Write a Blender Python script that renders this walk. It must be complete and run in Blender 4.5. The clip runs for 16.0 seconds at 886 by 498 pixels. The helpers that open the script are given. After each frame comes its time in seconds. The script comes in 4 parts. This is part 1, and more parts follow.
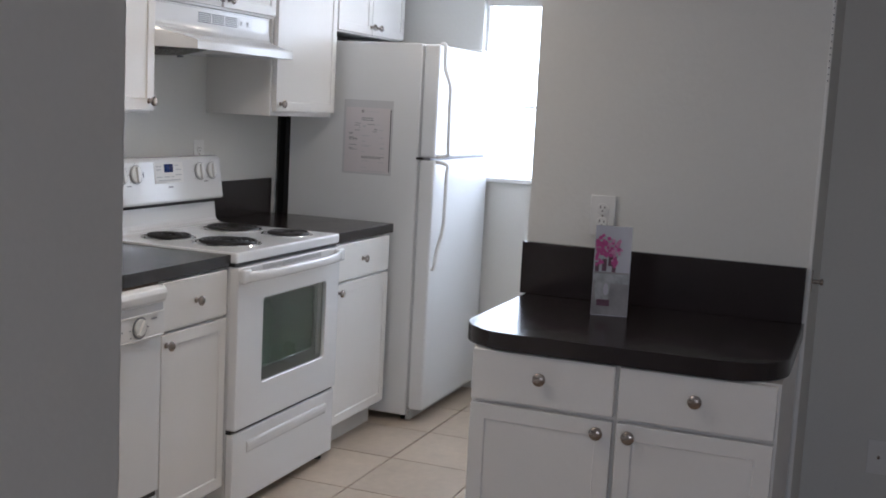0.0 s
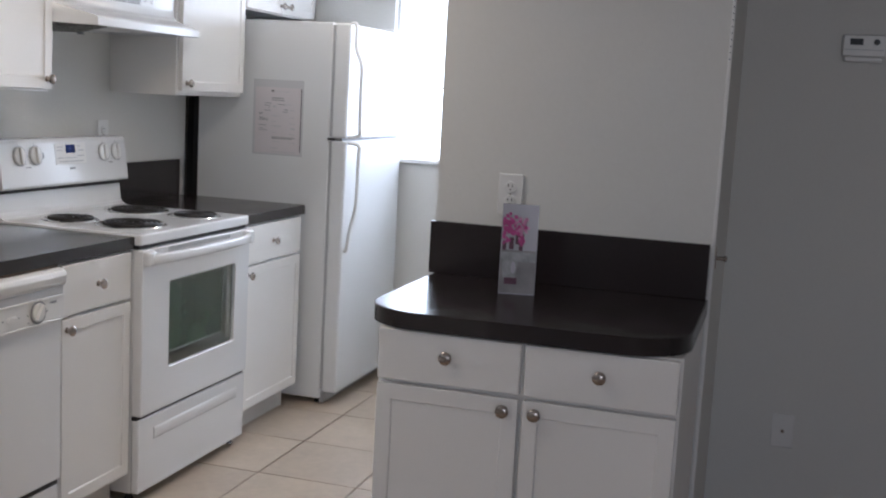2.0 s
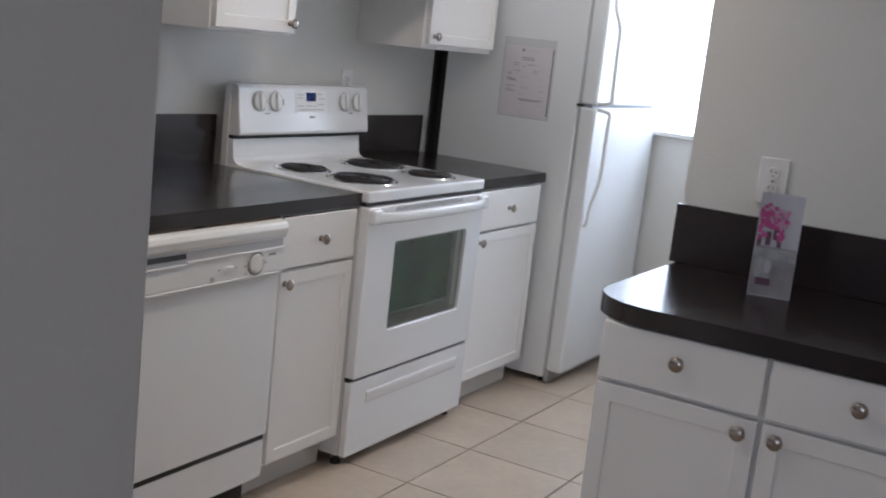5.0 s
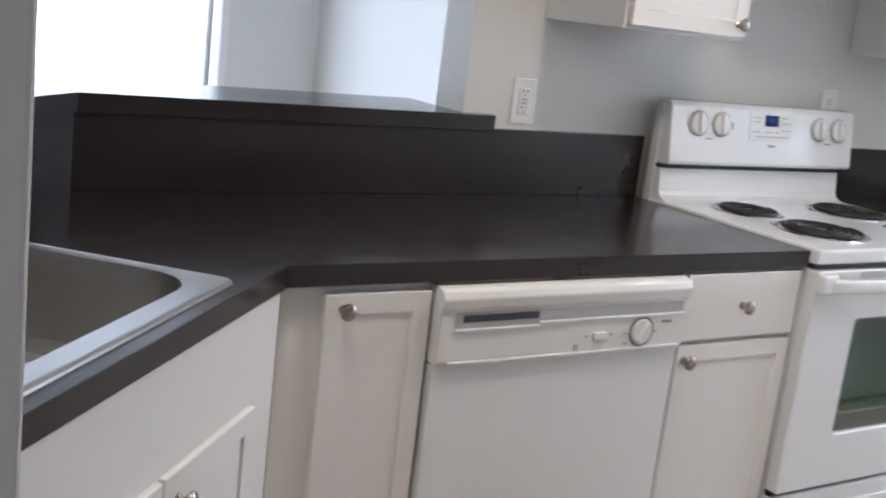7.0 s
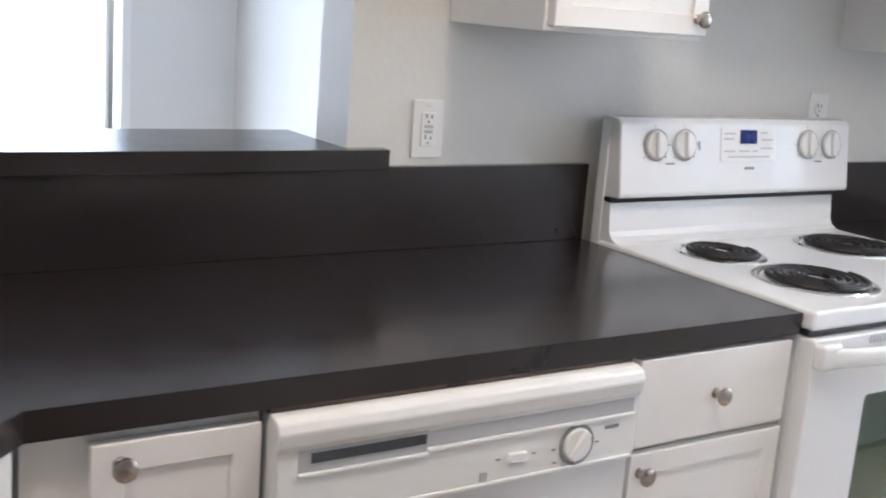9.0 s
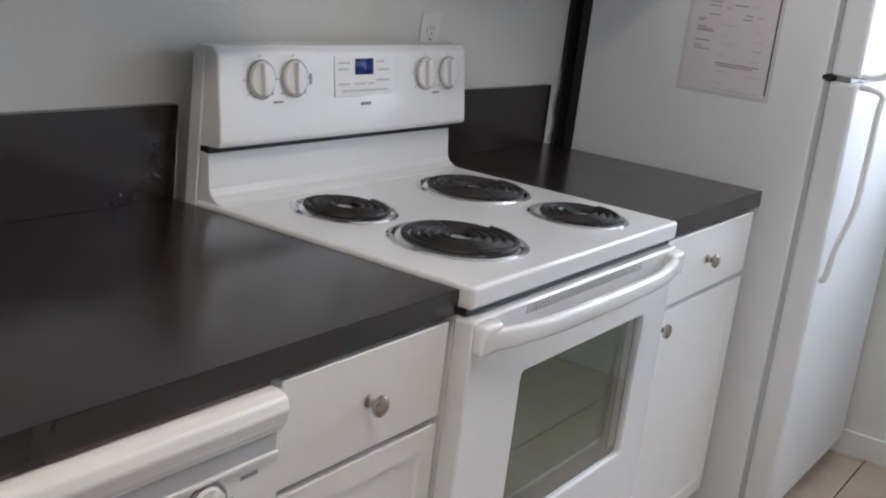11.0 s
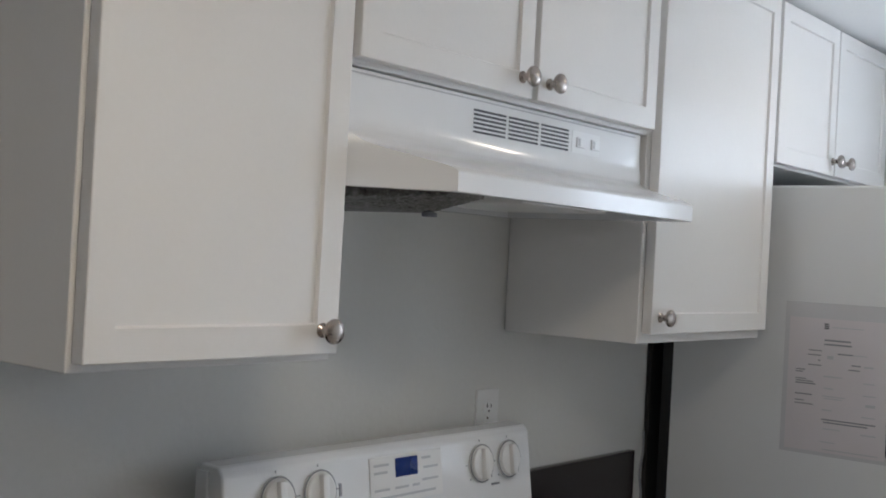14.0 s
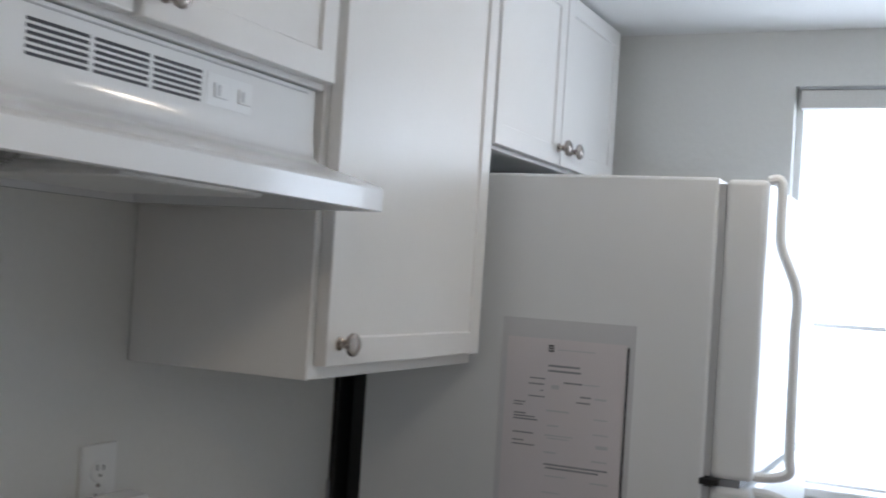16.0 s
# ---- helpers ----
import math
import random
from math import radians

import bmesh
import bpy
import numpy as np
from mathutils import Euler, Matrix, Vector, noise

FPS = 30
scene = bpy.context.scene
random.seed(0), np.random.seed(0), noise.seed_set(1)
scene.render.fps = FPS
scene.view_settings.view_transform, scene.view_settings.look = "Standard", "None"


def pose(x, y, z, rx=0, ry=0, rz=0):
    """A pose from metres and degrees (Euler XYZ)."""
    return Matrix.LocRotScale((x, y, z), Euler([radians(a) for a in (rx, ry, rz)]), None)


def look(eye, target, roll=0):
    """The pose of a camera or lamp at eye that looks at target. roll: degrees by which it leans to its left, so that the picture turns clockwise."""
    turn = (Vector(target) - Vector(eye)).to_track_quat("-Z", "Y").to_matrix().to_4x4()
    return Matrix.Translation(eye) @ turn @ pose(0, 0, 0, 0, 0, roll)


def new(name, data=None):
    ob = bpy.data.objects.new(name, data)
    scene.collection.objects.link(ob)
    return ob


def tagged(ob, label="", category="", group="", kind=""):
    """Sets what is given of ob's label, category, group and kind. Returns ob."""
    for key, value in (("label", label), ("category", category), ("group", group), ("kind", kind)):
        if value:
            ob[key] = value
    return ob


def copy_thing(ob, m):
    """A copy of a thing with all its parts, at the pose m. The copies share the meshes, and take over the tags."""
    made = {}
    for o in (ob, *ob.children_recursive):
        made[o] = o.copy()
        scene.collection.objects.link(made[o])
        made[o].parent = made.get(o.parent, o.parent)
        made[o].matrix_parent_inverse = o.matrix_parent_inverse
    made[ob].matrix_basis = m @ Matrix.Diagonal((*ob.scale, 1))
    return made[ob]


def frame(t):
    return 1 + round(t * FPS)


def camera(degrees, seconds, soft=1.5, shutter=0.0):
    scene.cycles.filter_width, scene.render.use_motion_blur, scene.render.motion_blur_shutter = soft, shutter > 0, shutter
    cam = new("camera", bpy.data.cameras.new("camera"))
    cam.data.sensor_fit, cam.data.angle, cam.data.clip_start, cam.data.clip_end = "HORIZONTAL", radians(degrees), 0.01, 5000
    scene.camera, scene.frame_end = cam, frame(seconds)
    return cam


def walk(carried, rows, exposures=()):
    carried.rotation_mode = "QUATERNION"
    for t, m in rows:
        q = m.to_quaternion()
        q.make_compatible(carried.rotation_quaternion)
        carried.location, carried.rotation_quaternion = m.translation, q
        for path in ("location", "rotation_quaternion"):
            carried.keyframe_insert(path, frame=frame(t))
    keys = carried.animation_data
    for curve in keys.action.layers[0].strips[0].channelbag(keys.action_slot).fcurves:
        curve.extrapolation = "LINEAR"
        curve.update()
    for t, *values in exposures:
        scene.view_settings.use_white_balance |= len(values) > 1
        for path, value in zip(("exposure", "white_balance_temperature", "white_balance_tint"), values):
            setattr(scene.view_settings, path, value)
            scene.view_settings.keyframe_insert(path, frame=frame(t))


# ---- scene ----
cam = camera(43.4, 16.0, soft=1.8, shutter=0.3)
PATH = [
    (0, (-3.191, -2.616, 1.441), (-1.338, -1.907, 1.188), 3.0),
    (0.5, (-3.178, -2.62, 1.435), (-1.325, -1.911, 1.181), 2.9),
    (1, (-3.171, -2.618, 1.436), (-1.315, -1.921, 1.172), 3.2),
    (1.5, (-3.17, -2.627, 1.435), (-1.309, -1.946, 1.17), 3.0),
    (2, (-3.155, -2.646, 1.427), (-1.259, -2.072, 1.153), 3.1),
    (2.5, (-3.16, -2.65, 1.417), (-1.263, -2.143, 1.034), 3.1),
    (3, (-3.151, -2.663, 1.41), (-1.268, -2.176, 0.944), 2.5),
    (3.2, (-3.143, -2.672, 1.401), (-1.274, -2.192, 0.876), 2.7),
    (5.3, (-2.784, -2.542, 1.419), (-1.108, -1.512, 1.056), 6.5),
    (5.5, (-2.716, -2.513, 1.418), (-1.061, -1.453, 1.045), 6.2),
    (6, (-2.523, -2.427, 1.397), (-0.993, -1.201, 1.001), 5.2),
    (6.5, (-2.283, -2.406, 1.4), (-1.036, -0.894, 0.999), 7.9),
    (7, (-2.13, -2.312, 1.384), (-1.056, -0.681, 0.949), 6.9),
    (7.5, (-2.006, -2.149, 1.387), (-1.107, -0.409, 0.981), 5.8),
    (8, (-1.909, -2.079, 1.408), (-1.0, -0.348, 0.988), 4.3),
    (8.5, (-1.748, -1.957, 1.406), (-0.753, -0.275, 0.979), 4.3),
    (9, (-1.607, -1.881, 1.401), (-0.526, -0.254, 0.972), 4.5),
    (9.5, (-1.54, -1.796, 1.38), (-0.326, -0.305, 0.831), 5.7),
    (10, (-1.484, -1.654, 1.381), (-0.082, -0.382, 0.737), 6.5),
    (10.2, (-1.467, -1.603, 1.382), (0.009, -0.42, 0.734), 6.6),
    (12.3, (-1.142, -1.405, 1.457), (0.527, -0.34, 1.171), 3.7),
    (12.5, (-1.131, -1.398, 1.467), (0.515, -0.286, 1.235), 3.5),
    (13, (-1.116, -1.385, 1.488), (0.488, -0.199, 1.353), 3.0),
    (13.5, (-1.079, -1.38, 1.506), (0.488, -0.139, 1.497), 3.0),
    (14, (-1.031, -1.327, 1.509), (0.517, -0.061, 1.524), 3.1),
    (14.5, (-0.929, -1.192, 1.529), (0.665, 0.013, 1.619), 2.6),
    (15, (-0.822, -1.1, 1.528), (0.896, -0.078, 1.572), 1.9),
    (15.5, (-0.675, -1.073, 1.518), (1.091, -0.135, 1.566), 1.8),
    (16, (-0.475, -1.089, 1.521), (1.337, -0.243, 1.567), 3.7),
]
EXPOSURE = 0.0
EXPOSURES = [(0.0, -0.48, 5720), (1.5, -0.43, 5720), (3.0, -0.1, 5650), (5.5, -0.38, 5650), (7.0, 0.1, 5700), (8.5, 0.42, 5700), (9.5, 0.38, 5720), (10.0, 0.15, 5750), (12.5, -0.25, 5720), (13.0, -0.28, 5720), (13.5, -0.54, 5750), (14.5, -0.87, 5770), (15.2, -1.18, 5720), (16.0, -0.83, 5720)]
TINT, LATE_TINT = 13, 10
KITCHEN_DAY, DINING_DAY, LIVING_DAY, DOME_GLOW = 24, 46, 29, 58.5
LAMPS = ((-0.42, -1.08), (-1.62, -1.02))
walk(cam, [(t, look(eye, target, roll)) for t, eye, target, roll in PATH], [(t, EXPOSURE + e, k, TINT if t < 11 else LATE_TINT) for t, e, k in EXPOSURES])

# room: the stove wall is y = 0, x runs along it towards the refrigerator, z = 0 is the floor

# ---- world and large lights ----
world = bpy.data.worlds.new("sky")
scene.world = world
world.use_nodes = True
wn = world.node_tree
sky = wn.nodes.new("ShaderNodeTexSky")
sky.sky_type, sky.sun_disc = "NISHITA", False
sky.sun_elevation, sky.sun_rotation = radians(50), radians(200)
wn.links.new(sky.outputs[0], wn.nodes["Background"].inputs[0])
wn.nodes["Background"].inputs[1].default_value = 0.12


def area_lamp(name, m, sx, sy, watts, color):
    d = bpy.data.lights.new(name, "AREA")
    d.shape, d.size, d.size_y, d.energy, d.color = "RECTANGLE", sx, sy, watts, color
    ob = new(name, d)
    ob.matrix_world = m
    return ob


# daylight standing in the two openings
area_lamp("daylight_kitchen", look((2.34, -1.16, 1.55), (0, -1.16, 1.55)), 0.98, 1.02, KITCHEN_DAY, (0.93, 0.96, 1.0))
area_lamp("daylight_dining", look((-1.2, 2.86, 1.06), (-1.2, 0, 1.06)), 2.1, 2.1, DINING_DAY, (0.88, 0.93, 1.0))
# added lamp outside an unseen opening, brightens the living room
area_lamp("daylight_living", look((-5.40, -3.7, 1.5), (0, -3.7, 1.5)), 1.5, 1.2, LIVING_DAY, (0.985, 0.966, 0.975))


# ---- materials ----
def material(name, color, rough=0.5, metal=0.0, spec=0.5, grain=0.0, grain_scale=200.0, stain=0.0, stain_scale=4.0,
             bump=0.0, bump_scale=120.0, bump_dist=0.001, coat=0.0, emit=None, emit_strength=0.0, rough_var=0.0, random_tone=0.0, laid=False):
    mat = bpy.data.materials.new(name)
    mat.use_nodes = True
    nt = mat.node_tree
    b = nt.nodes["Principled BSDF"]
    b.inputs["Base Color"].default_value = (*color, 1)
    b.inputs["Roughness"].default_value = rough
    b.inputs["Metallic"].default_value = metal
    b.inputs["Specular IOR Level"].default_value = spec
    b.inputs["Coat Weight"].default_value = coat
    if emit:
        b.inputs["Emission Color"].default_value = (*emit, 1)
        b.inputs["Emission Strength"].default_value = emit_strength
    # laid: the pattern runs on from piece to piece
    place = nt.nodes.new("ShaderNodeNewGeometry").outputs["Position"] if laid else nt.nodes.new("ShaderNodeTexCoord").outputs["Object"]

    def noise_tex(scale, detail=4.0):
        n = nt.nodes.new("ShaderNodeTexNoise")
        n.inputs["Scale"].default_value, n.inputs["Detail"].default_value = scale, detail
        nt.links.new(place, n.inputs["Vector"])
        return n

    col = None

    def vary(source, amount, first):
        r = nt.nodes.new("ShaderNodeMapRange")
        r.clamp = False
        r.inputs["From Min"].default_value, r.inputs["From Max"].default_value = 0.1, 0.9
        r.inputs["To Min"].default_value, r.inputs["To Max"].default_value = 1 - amount, 1 + amount
        nt.links.new(source, r.inputs["Value"])
        m = nt.nodes.new("ShaderNodeVectorMath")
        m.operation = "SCALE"
        if first is None:
            m.inputs[0].default_value = color
        else:
            nt.links.new(first, m.inputs[0])
        nt.links.new(r.outputs[0], m.inputs["Scale"])
        return m.outputs[0]

    if stain:
        col = vary(noise_tex(stain_scale, 5).outputs["Fac"], stain, col)
    if grain:
        col = vary(noise_tex(grain_scale, 2).outputs["Fac"], grain, col)
    if random_tone:
        info = nt.nodes.new("ShaderNodeObjectInfo")
        col = vary(info.outputs["Random"], random_tone, col)
    if col is not None:
        nt.links.new(col, b.inputs["Base Color"])
    if rough_var:
        r = nt.nodes.new("ShaderNodeMapRange")
        r.inputs["From Min"].default_value, r.inputs["From Max"].default_value = 0.3, 0.7
        r.inputs["To Min"].default_value, r.inputs["To Max"].default_value = max(0.02, rough - rough_var), rough + rough_var
        nt.links.new(noise_tex(9, 5).outputs["Fac"], r.inputs["Value"])
        nt.links.new(r.outputs[0], b.inputs["Roughness"])
    if bump:
        n = noise_tex(bump_scale, 3)
        bp = nt.nodes.new("ShaderNodeBump")
        bp.inputs["Strength"].default_value, bp.inputs["Distance"].default_value = bump, bump_dist
        nt.links.new(n.outputs["Fac"], bp.inputs["Height"])
        nt.links.new(bp.outputs[0], b.inputs["Normal"])
    return mat


WALL = material("wall_paint", (0.70, 0.698, 0.672), 0.7, stain=0.025, stain_scale=1.6, grain=0.02, grain_scale=90, bump=0.38, bump_scale=60, bump_dist=0.002)
CEIL = material("ceiling_paint", (0.80, 0.80, 0.79), 0.85, stain=0.02, stain_scale=2, bump=0.5, bump_scale=110, bump_dist=0.002)
TRIM = material("trim_paint", (0.78, 0.78, 0.77), 0.4, stain=0.03, stain_scale=3, bump=0.05, bump_scale=60)
CAB = material("cabinet_paint", (0.80, 0.788, 0.768), 0.38, stain=0.025, stain_scale=3, grain=0.012, grain_scale=160, bump=0.06, bump_scale=80, rough_var=0.06)
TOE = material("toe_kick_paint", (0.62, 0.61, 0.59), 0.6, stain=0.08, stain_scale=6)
ENAMEL = material("white_enamel", (0.80, 0.81, 0.82), 0.17, stain=0.012, stain_scale=3, coat=0.25, bump=0.008, bump_scale=40, rough_var=0.02)
FRIDGE = material("textured_white_steel", (0.76, 0.775, 0.785), 0.36, stain=0.015, stain_scale=2.5, bump=0.25, bump_scale=330, bump_dist=0.0006, rough_var=0.05)
PLASTIC = material("white_plastic", (0.78, 0.78, 0.77), 0.38, stain=0.015, bump=0.03, bump_scale=200)
WOOD = material("raw_brown_wood", (0.15, 0.105, 0.082), 0.8, stain=0.3, stain_scale=9, grain=0.2, grain_scale=90)
GREY_PLASTIC = material("grey_plastic", (0.46, 0.47, 0.49), 0.4, stain=0.04)
LAMINATE = material("dark_laminate", (0.0205, 0.0155, 0.0165), 0.20, grain=0.06, grain_scale=60, stain=0.08, stain_scale=3, spec=0.52, rough_var=0.03)
NICKEL = material("brushed_nickel", (0.40, 0.355, 0.325), 0.26, metal=1, grain=0.06, grain_scale=300, bump=0.03, bump_scale=300)
STEEL = material("stainless_steel", (0.50, 0.485, 0.465), 0.30, metal=1, stain=0.06, stain_scale=6)
CHROME = material("chrome", (0.70, 0.70, 0.70), 0.12, metal=1, stain=0.08, stain_scale=30)
FAUCET = material("worn_chrome", (0.62, 0.62, 0.62), 0.32, metal=1, stain=0.06, stain_scale=20)
COIL = material("burner_coil", (0.012, 0.010, 0.010), 0.45, grain=0.3, grain_scale=150)
BLACK = material("black_plastic", (0.012, 0.012, 0.013), 0.5, stain=0.2, stain_scale=12)
# near-black colour for the shade in the gap at the refrigerator
GAP_SHADE = material("gap_shade", (0.02, 0.019, 0.018), 0.8, stain=0.35, stain_scale=9)
SLOT = material("shadow_slot", (0.05, 0.055, 0.065), 0.6, stain=0.1)
OVEN_GLASS = material("oven_glass", (0.028, 0.074, 0.040), 0.10, spec=0.8, stain=0.35, stain_scale=5)
OVEN_FRAME = material("oven_inner_frame", (0.090, 0.092, 0.088), 0.30, stain=0.15, stain_scale=9)
OVEN_STRIP = material("oven_inner_strip", (0.30, 0.295, 0.27), 0.35, stain=0.12, stain_scale=9)
LCD = material("blue_display", (0.01, 0.025, 0.12), 0.15, emit=(0.03, 0.08, 0.35), emit_strength=0.12)
PRINT = material("grey_print", (0.26, 0.27, 0.29), 0.5)
PALE_PRINT = material("pale_print", (0.52, 0.53, 0.55), 0.5)
INK = material("black_ink", (0.06, 0.06, 0.07), 0.7)
PAPER = material("printed_paper", (0.67, 0.635, 0.655), 0.5, stain=0.03, stain_scale=12)
# clear sleeve, its grey holding the shade that lies on it
SLEEVE = material("shaded_clear_sleeve", (0.62, 0.625, 0.645), 0.15, stain=0.03)
TILE = material("beige_tile", (0.50, 0.415, 0.325), 0.33, spec=0.55, stain=0.14, stain_scale=5, grain=0.09, grain_scale=30, random_tone=0.05, laid=True)
GROUT = material("grout", (0.27, 0.22, 0.17), 0.9, stain=0.15, stain_scale=12, bump=0.3, bump_scale=200)
CARPET = material("tan_carpet", (0.57, 0.46, 0.37), 0.95, stain=0.22, stain_scale=11, grain=0.35, grain_scale=220, bump=0.6, bump_scale=300, bump_dist=0.003, spec=0.1)
RUBBER = material("rubber", (0.02, 0.02, 0.02), 0.8)
FILTER = material("hood_filter_mesh", (0.17, 0.165, 0.155), 0.5, metal=0.6, grain=1.1, grain_scale=120, bump=1.0, bump_scale=260, bump_dist=0.003)
PINK = material("pink_petals", (0.44, 0.045, 0.22), 0.5, grain=0.25, grain_scale=120)
PALE_PINK = material("pale_pink_petals", (0.52, 0.20, 0.37), 0.5, grain=0.2, grain_scale=120)
STEM = material("dark_stems", (0.10, 0.03, 0.06), 0.5, grain=0.3, grain_scale=120)
CARD = material("glossy_card", (0.33, 0.31, 0.35), 0.22, stain=0.10, stain_scale=14)
CARD_LOW = material("glossy_card_lower", (0.165, 0.150, 0.150), 0.32, stain=0.45, stain_scale=22)
VASE = material("printed_vase", (0.235, 0.235, 0.24), 0.25, stain=0.45, stain_scale=50)
DOME = material("lamp_dome", (0.8, 0.78, 0.72), 0.4, emit=(1.0, 0.82, 0.60), emit_strength=DOME_GLOW)
DOME_SMALL = material("small_lamp_dome", (0.8, 0.78, 0.72), 0.4, emit=(1.0, 0.82, 0.60), emit_strength=DOME_GLOW * 0.95)
BLIND = material("blind_fabric", (0.66, 0.65, 0.62), 0.8, grain=0.05)


def glass_material(name, color=(0.97, 0.99, 1), ior=1.1):
    mat = bpy.data.materials.new(name)
    mat.use_nodes = True
    b = mat.node_tree.nodes["Principled BSDF"]
    b.inputs["Base Color"].default_value = (*color, 1)
    b.inputs["Roughness"].default_value = 0.0
    b.inputs["Transmission Weight"].default_value = 1.0
    b.inputs["IOR"].default_value = ior
    return mat


GLASS = glass_material("window_glass")
OVEN_PANE = glass_material("oven_pane", (0.86, 0.90, 0.88), 1.45)


# ---- mesh helpers ----
def box(bm, x0, x1, y0, y1, z0, z1, bevel=0.0, seg=2):
    """A box, with its own edges rounded."""
    made = bmesh.ops.create_cube(bm, size=1)["verts"]
    for v in made:
        v.co = Vector((x0 if v.co.x < 0 else x1, y0 if v.co.y < 0 else y1, z0 if v.co.z < 0 else z1))
    if bevel > 0:
        edges = list({e for v in made for e in v.link_edges})
        bmesh.ops.bevel(bm, geom=edges, offset=bevel, segments=seg, affect="EDGES", profile=0.5)
    return bm


def boxes(*specs, bevel=0.0):
    bm = bmesh.new()
    for s in specs:
        box(bm, *s, bevel=bevel)
    return bm


def prism(pts, axis, a, b, bevel=0.0, seg=2):
    """A solid with the outline pts, swept from a to b along an axis. x: pts are (y, z); y: (x, z); z: (x, y)."""
    bm = bmesh.new()

    def co(p, h):
        return {"x": (h, p[0], p[1]), "y": (p[0], h, p[1]), "z": (p[0], p[1], h)}[axis]

    lo = [bm.verts.new(co(p, a)) for p in pts]
    hi = [bm.verts.new(co(p, b)) for p in pts]
    n = len(pts)
    bm.faces.new(lo)
    bm.faces.new(hi[::-1])
    for i in range(n):
        bm.faces.new((lo[i], hi[i], hi[(i + 1) % n], lo[(i + 1) % n]))
    bmesh.ops.recalc_face_normals(bm, faces=bm.faces)
    if bevel > 0:
        bmesh.ops.bevel(bm, geom=list(bm.edges), offset=bevel, segments=seg, affect="EDGES", profile=0.5)
    return bm


def lathe(profile, m=None, n=20, bm=None):
    """A turned solid round local z from (radius, height) pairs."""
    bm = bm or bmesh.new()
    m = m or Matrix()
    rings = []
    for r, h in profile:
        if r < 1e-6:
            rings.append([bm.verts.new(m @ Vector((0, 0, h)))])
        else:
            rings.append([bm.verts.new(m @ Vector((r * math.cos(2 * math.pi * i / n), r * math.sin(2 * math.pi * i / n), h))) for i in range(n)])
    for a, b in zip(rings, rings[1:]):
        for i in range(n):
            j = (i + 1) % n
            if len(a) == 1 and len(b) == 1:
                continue
            if len(a) == 1:
                bm.faces.new((a[0], b[i], b[j]))
            elif len(b) == 1:
                bm.faces.new((a[i], a[j], b[0]))
            else:
                bm.faces.new((a[i], a[j], b[j], b[i]))
    bmesh.ops.recalc_face_normals(bm, faces=bm.faces)
    return bm


def tube(points, radii, n=10, flat=1.0, bm=None):
    """A round bar along points; flat squeezes it across its own side."""
    bm = bm or bmesh.new()
    pts = [Vector(p) for p in points]
    if not hasattr(radii, "__len__"):
        radii = [radii] * len(pts)
    rings, up = [], Vector((0, 0, 1))
    for i, p in enumerate(pts):
        d = (pts[min(i + 1, len(pts) - 1)] - pts[max(i - 1, 0)]).normalized()
        ref = Vector((1, 0, 0)) if abs(d.x) < 0.8 else up
        s = d.cross(ref).normalized()
        u = s.cross(d).normalized()
        rings.append([bm.verts.new(p + radii[i] * (math.cos(2 * math.pi * k / n) * s + flat * math.sin(2 * math.pi * k / n) * u)) for k in range(n)])
    for a, b in zip(rings, rings[1:]):
        for k in range(n):
            bm.faces.new((a[k], a[(k + 1) % n], b[(k + 1) % n], b[k]))
    bm.faces.new(rings[0][::-1])
    bm.faces.new(rings[-1])
    bmesh.ops.recalc_face_normals(bm, faces=bm.faces)
    return bm


def smooth_path(points, steps=6):
    """More points along a rounded line through the given ones."""
    p = [Vector(q) for q in points]
    p = [p[0]] + p + [p[-1]]
    out = []
    for i in range(1, len(p) - 2):
        for k in range(steps):
            t = k / steps
            a, b, c, d = p[i - 1], p[i], p[i + 1], p[i + 2]
            out.append(0.5 * (2 * b + (c - a) * t + (2 * a - 5 * b + 4 * c - d) * t * t + (3 * b - a - 3 * c + d) * t ** 3))
    out.append(p[-2])
    return out


def shade(me, angle=35):
    me.set_sharp_from_angle(angle=radians(angle))
    for poly in me.polygons:
        n = poly.normal
        square = max(abs(n.x), abs(n.y), abs(n.z)) > 0.99999
        poly.use_smooth = not (poly.area > 2e-3 or (square and poly.area > 4e-5))


def mesh_of(name, bm, mat):
    me = bpy.data.meshes.new(name)
    bm.to_mesh(me)
    bm.free()
    me.materials.append(mat)
    shade(me)
    return me


def part(name, bm, mat, parent, label="", kind=""):
    """Links a bmesh, in the coordinates of its thing, as one mesh under a thing or a part."""
    ob = new(name, mesh_of(name, bm, mat))
    ob.parent = parent
    if kind:
        ob["kind"] = kind
    if label:
        ob["label"] = label
    return ob


def thing(name, m, label, category, group=""):
    ob = new(name)
    ob.empty_display_size = 0.1
    ob.matrix_world = m
    return tagged(ob, label, category, group)


def solid(name, bm, mat, label, category, kind="", group="", m=None):
    ob = new(name, mesh_of(name, bm, mat))
    if m is not None:
        ob.matrix_world = m
    return tagged(ob, label, category, group, kind)


def structure(name, bm, mat, label, category="wall"):
    return solid(name, bm, mat, label, category, "structure")


def front_knob(x, y, z, size=1.0):
    """A mushroom pull standing out of a face that looks along -y."""
    prof = [(0, 0), (0.0095, 0), (0.0095, 0.002), (0.0062, 0.005), (0.0055, 0.011), (0.0085, 0.0145), (0.0145, 0.0175), (0.0162, 0.021), (0.0155, 0.0245), (0.0115, 0.0275), (0.006, 0.029), (0, 0.0293)]
    m = pose(x, y, z, 90) @ Matrix.Scale(size, 4)
    return lathe(prof, m, 20)


